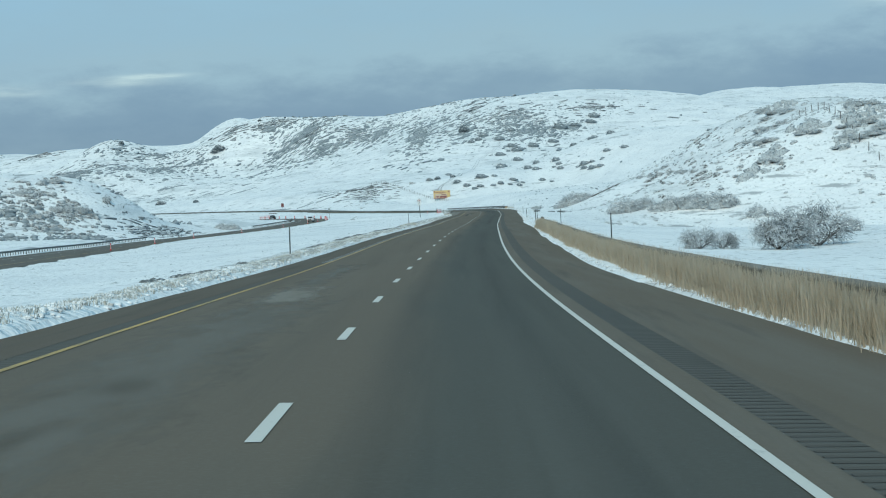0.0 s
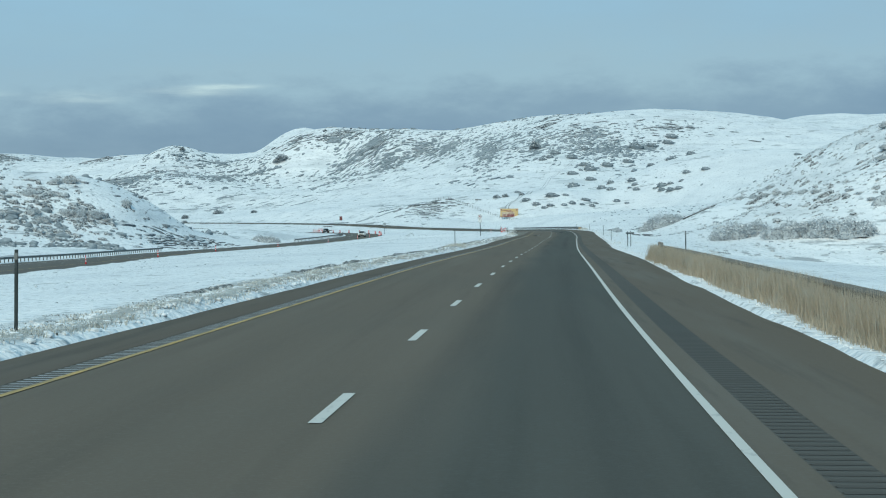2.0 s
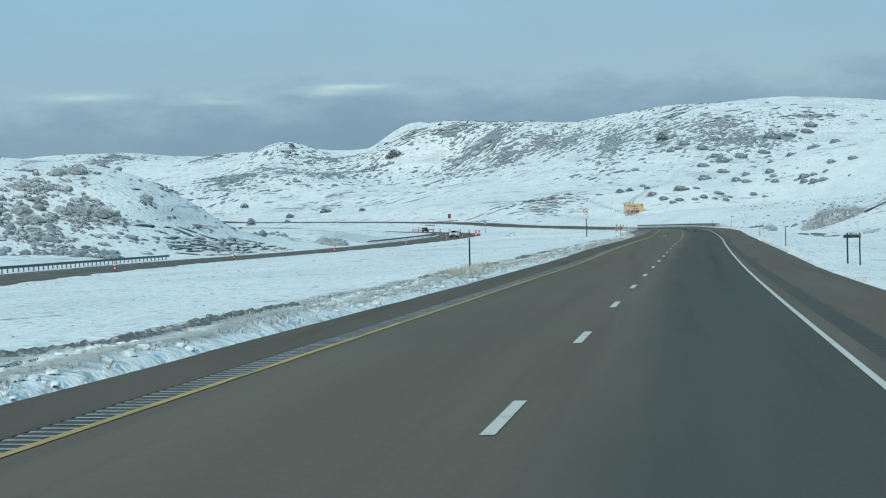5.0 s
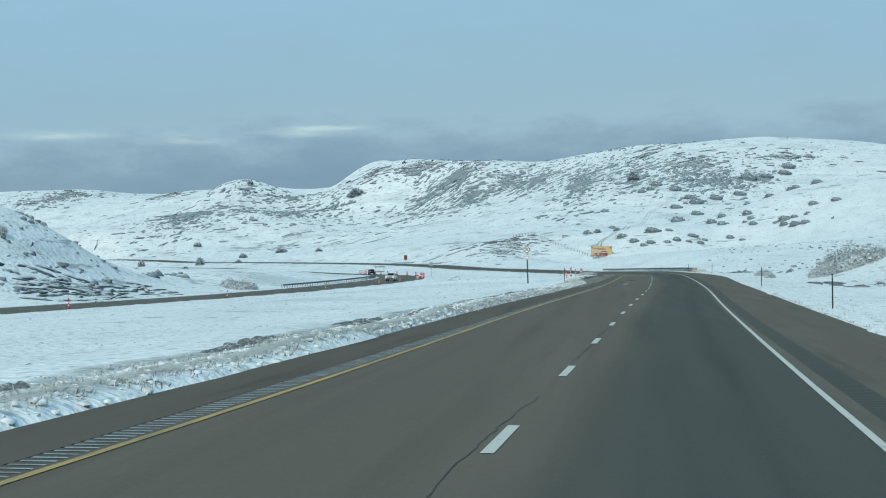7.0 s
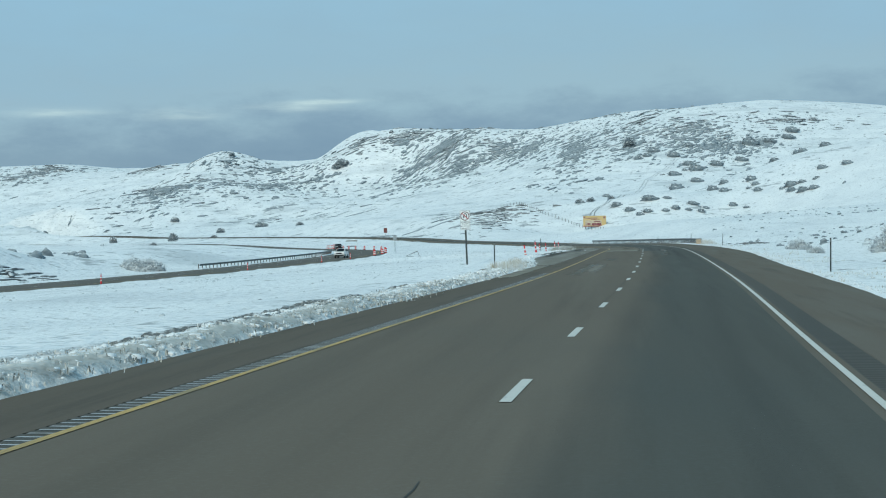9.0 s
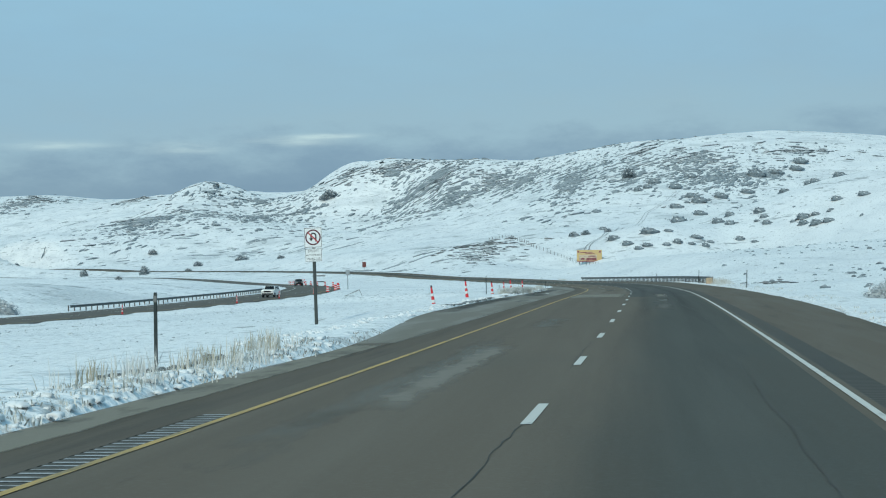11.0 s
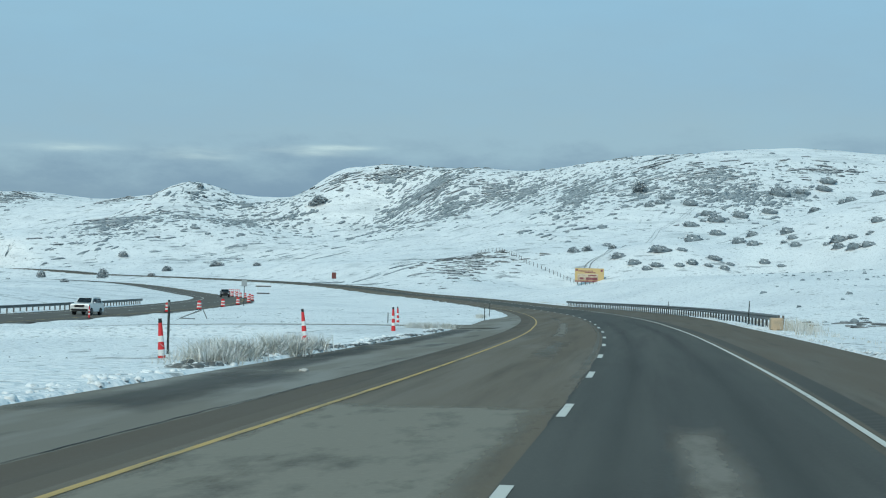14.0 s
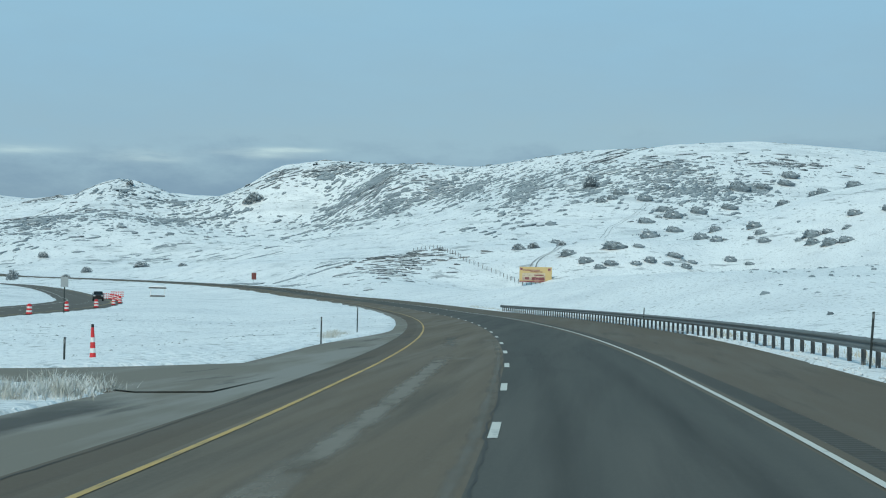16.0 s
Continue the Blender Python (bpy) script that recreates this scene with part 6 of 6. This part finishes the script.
M_DIRTSNOW = material("dirty_ploughed_snow", (0.76, 0.785, 0.795), 0.95, spots=[((0.40, 0.41, 0.405), (5, 3, 6), 0.55, 0.66, 0.8)])
M_DARKGRASS = material("dark_wet_grass", (0.24, 0.24, 0.22), 0.9, spots=[((0.55, 0.56, 0.55), (3, 3, 3), 0.5, 0.6, 0.8)])
tufts("dry_grass", "dark flattened grass along the ploughed snow ridge", *along(700, 40, 345, -7.3, -6.5, 91, 0.1), 14, 0.05, 0.16, 92, M_DARKGRASS, 2.2, 0.014)
tufts("dry_grass", "dark stubble along the pavement's snowy edge", *along(900, 0, 500, -6.3, -5.5, 93, 0.1), 8, 0.06, 0.1, 94, M_DARKGRASS, 1.2, 0.01)
def turf_clumps(label, n, y0, y1, lat0, lat1, size, seed, mat=None, cut=0.05, name="turf_clumps", long=(1.0, 2.2), wander=0.3):
    """Lumps of bare turf or ploughed snow in a broken, wandering line."""
    r = np.random.default_rng(seed)
    ys = r.uniform(y0, y1, n * 4)
    ys = ys[wobble(ys, ys * 0.2, 7, seed) + 0.7 * wobble(ys, ys * 0.4, 2.2, seed + 1) > cut][:n]
    n = len(ys)
    lat = (lat0 + lat1) / 2 + (lat1 - lat0) * (wander * wobble(ys, ys * 0.1, 9, seed + 2) + (0.46 - wander) * r.normal(size=n))
    p = place(ys, lat)
    zs = land(p[:, 0], p[:, 1])
    protos = [lump(r, 2) for _ in range(6)]
    vs, fs, start = [], [], 0
    for i in range(n):
        pv, pf = protos[i % 6]
        s = size * (0.35 + 1.1 * r.random() ** 2)
        q = pv * np.array((s * r.uniform(0.7, 1.3), s * r.uniform(*long), s * 0.6))
        vs.append(q + np.array((p[i, 0], p[i, 1], zs[i] - 0.01)))
        fs.append(pf + start)
        start += len(pv)
    ob = part(name, quick(name, np.concatenate(vs), np.concatenate(fs), mat or M_CLUMP, True), None)
    return tagged(ob, label, "snow" if name == "snow_lumps" else "turf", kind="stuff")


M_CLUMP = material("dark_bare_turf", (0.13, 0.142, 0.142), 0.95, spots=[((0.5, 0.52, 0.52), (6, 4, 7), 0.5, 0.6, 0.85)], bump=1.0, bump_scale=0.6)
turf_clumps("dark clumps of bare turf along the snow ridge", 2200, 40, 345, -7.5, -6.9, 0.11, 401)
turf_clumps("dark rut pressed along the ploughed snow", 1500, 60, 345, -6.55, -6.2, 0.065, 402, None, 0.15, "turf_clumps", (2.0, 5.0))
turf_clumps("rounded lumps of ploughed snow beside the pavement", 5200, 0, 350, -6.3, -5.25, 0.085, 403, M_DIRTSNOW, -0.9, "snow_lumps", (0.8, 1.6), 0.12)
turf_clumps("rounded lumps of snow between the dark turf lines", 2600, 40, 345, -7.1, -6.3, 0.08, 404, M_DIRTSNOW, -0.4, "snow_lumps", (0.8, 1.8), 0.15)
turf_clumps("small snow lumps along the widened shoulder", 1100, 350, 500, -8.4, -7.6, 0.1, 405, M_DIRTSNOW, -0.9, "snow_lumps", (0.8, 1.6), 0.12)
turf_clumps("dark clumps of turf beside the widened shoulder", 1100, 372, 492, -8.1, -7.5, 0.085, 411)
scatter("brush", "dark stubble poking out of the median snow", 2600, (-34, -8.2), (380, 640), (0.035, 0.1), 6, 48, lambda x, y, r: patchy(5, 1.8, 0.25, 12)(x, y, r) & (np.abs(y - 507) > 8), mat=M_CLUMP)
M_GREYSNOW = material("grey_packed_snow", (0.50, 0.51, 0.50), 0.9, spots=[((0.3, 0.3, 0.29), (12, 12, 12), 0.5, 0.6, 0.7)])
turf_clumps("dark turf under the snow-laden weeds", 170, 434, 458, -9.0, -7.5, 0.16, 421)
chunk = thing("snow_chunk", "fallen lump of grey snow on the paved shoulder", "snow", pose(*place(np.array([439.06]), -5.76)[0]))
chunk_v, chunk_f = lump(np.random.default_rng(5), 3)
part("lump", quick("lump", chunk_v * np.array((0.12, 0.09, 0.055)) + np.array((0, 0, 0.01)), chunk_f, M_GREYSNOW, True), None, chunk)
clods("snow_clods_right", "snow lumps along the shoulder's edge", 3600, 0, 700, 0.05, 0.7, 0.032, 83, M_DIRTSNOW)

# ---- vehicles on the lower road ----


def suv(name, label, m, paint):
    car = thing(name, label, "car", m, group="cars on the lower road")
    prof = ((-2.35, 0.35), (-2.4, 0.8), (-2.3, 1.05), (-1.0, 1.18), (2.15, 1.15), (2.35, 0.95), (2.35, 0.35))
    def loft(prof_, half, inset, z_in):
        bm = bmesh.new()
        loops = []
        for s, k in ((-1, 1.0), (-1, 0.0), (1, 0.0), (1, 1.0)):
            loops.append([bm.verts.new((s * (half - (inset if z > z_in else 0) * 1.0 - (0.06 if k else 0)), y * (0.985 if k else 1), z)) for y, z in prof_])
        n = len(prof_)
        for a, b in ((0, 1), (1, 2), (2, 3)):
            for i in range(n):
                j = (i + 1) % n
                bm.faces.new((loops[a][i], loops[a][j], loops[b][j], loops[b][i]))
        bm.faces.new(loops[0][::-1])
        bm.faces.new(loops[3])
        bmesh.ops.recalc_face_normals(bm, faces=bm.faces)
        bmesh.ops.bevel(bm, geom=bm.edges[:], offset=0.03, segments=1, affect="EDGES")
        return bm
    body = part("body", loft(prof, 0.95, 0.05, 1.1), paint, car)
    cab = ((-1.15, 1.12), (-0.45, 1.68), (1.7, 1.7), (2.2, 1.14))
    part("cabin", loft(cab, 0.86, 0.12, 1.3), paint, car)
    for pts, lab in ((((-0.7, -1.13, 1.2), (0.7, -1.13, 1.2), (0.62, -0.56, 1.64), (-0.62, -0.56, 1.64)), "windshield"), (((0.7, 2.2, 1.2), (-0.7, 2.2, 1.2), (-0.62, 1.83, 1.62), (0.62, 1.83, 1.62)), "rear_window")):
        bm = bmesh.new()
        f_ = bm.faces.new([bm.verts.new(p) for p in pts])
        bmesh.ops.solidify(bm, geom=[f_], thickness=0.02)
        bmesh.ops.translate(bm, vec=(0, -0.03 if lab == "windshield" else 0.03, 0.015), verts=bm.verts)
        part(lab, bm, M_GLASS, car)
    for s in (-1, 1):
        for y0, y1 in ((-0.7, 0.4), (0.48, 1.75)):
            bm = bmesh.new()
            f_ = bm.faces.new([bm.verts.new(p) for p in ((s * 0.875, y0, 1.2), (s * 0.875, y1, 1.2), (s * 0.76, y1 - 0.1, 1.6), (s * 0.76, y0 + 0.42 * (y0 < 0), 1.6))])
            bmesh.ops.solidify(bm, geom=[f_], thickness=0.02 * s)
            part("side_window", bm, M_GLASS, car)
        bm = bmesh.new()
        box(bm, (0.36, 0.12, 0.17), (s * 0.68, -2.36, 0.88), bevel=0.03)
        part("headlight", bm, M_LAMP, car)
        bm = bmesh.new()
        box(bm, (0.2, 0.12, 0.15), (s * 1.0, -0.75, 1.2), bevel=0.04)
        part("mirror", bm, paint, car)
        for y in (-1.45, 1.4):
            bm = bmesh.new()
            tube(bm, 0.36, 0.36, 0.24, (s * 0.82 - 0.12, y, 0.36), (0, 90, 0), 20)
            wheel = part("wheel", bm, M_BLACK, car)
            bm = bmesh.new()
            tube(bm, 0.2, 0.18, 0.03, (s * 0.95 - 0.015, y, 0.36), (0, 90, 0), 14)
            part("rim", bm, M_STEEL, wheel)
    bm = bmesh.new()
    box(bm, (1.0, 0.08, 0.24), (0, -2.38, 0.85), bevel=0.03)
    part("grille", bm, M_BLACK, car)
    bm = bmesh.new()
    box(bm, (1.7, 0.14, 0.2), (0, -2.4, 0.5), bevel=0.05)
    part("bumper", bm, M_BLACK, car)
    return car


for y, lat, paint, nm, lab in ((786, 1.6, M_CARDARK, "dark_suv", "black sport utility car driving on the lower road"), (579, 1.6, M_CARWHITE, "white_suv", "white sport utility car driving on the lower road")):
    x, yy, z = place(np.array(float(y)), lat, 0.0, "far")
    turn = math.degrees(math.atan2(-(far_x(y + 2) - far_x(y - 2)), 4.0))
    suv(nm, lab, pose(x, yy, z, 0, 0, turn), paint)
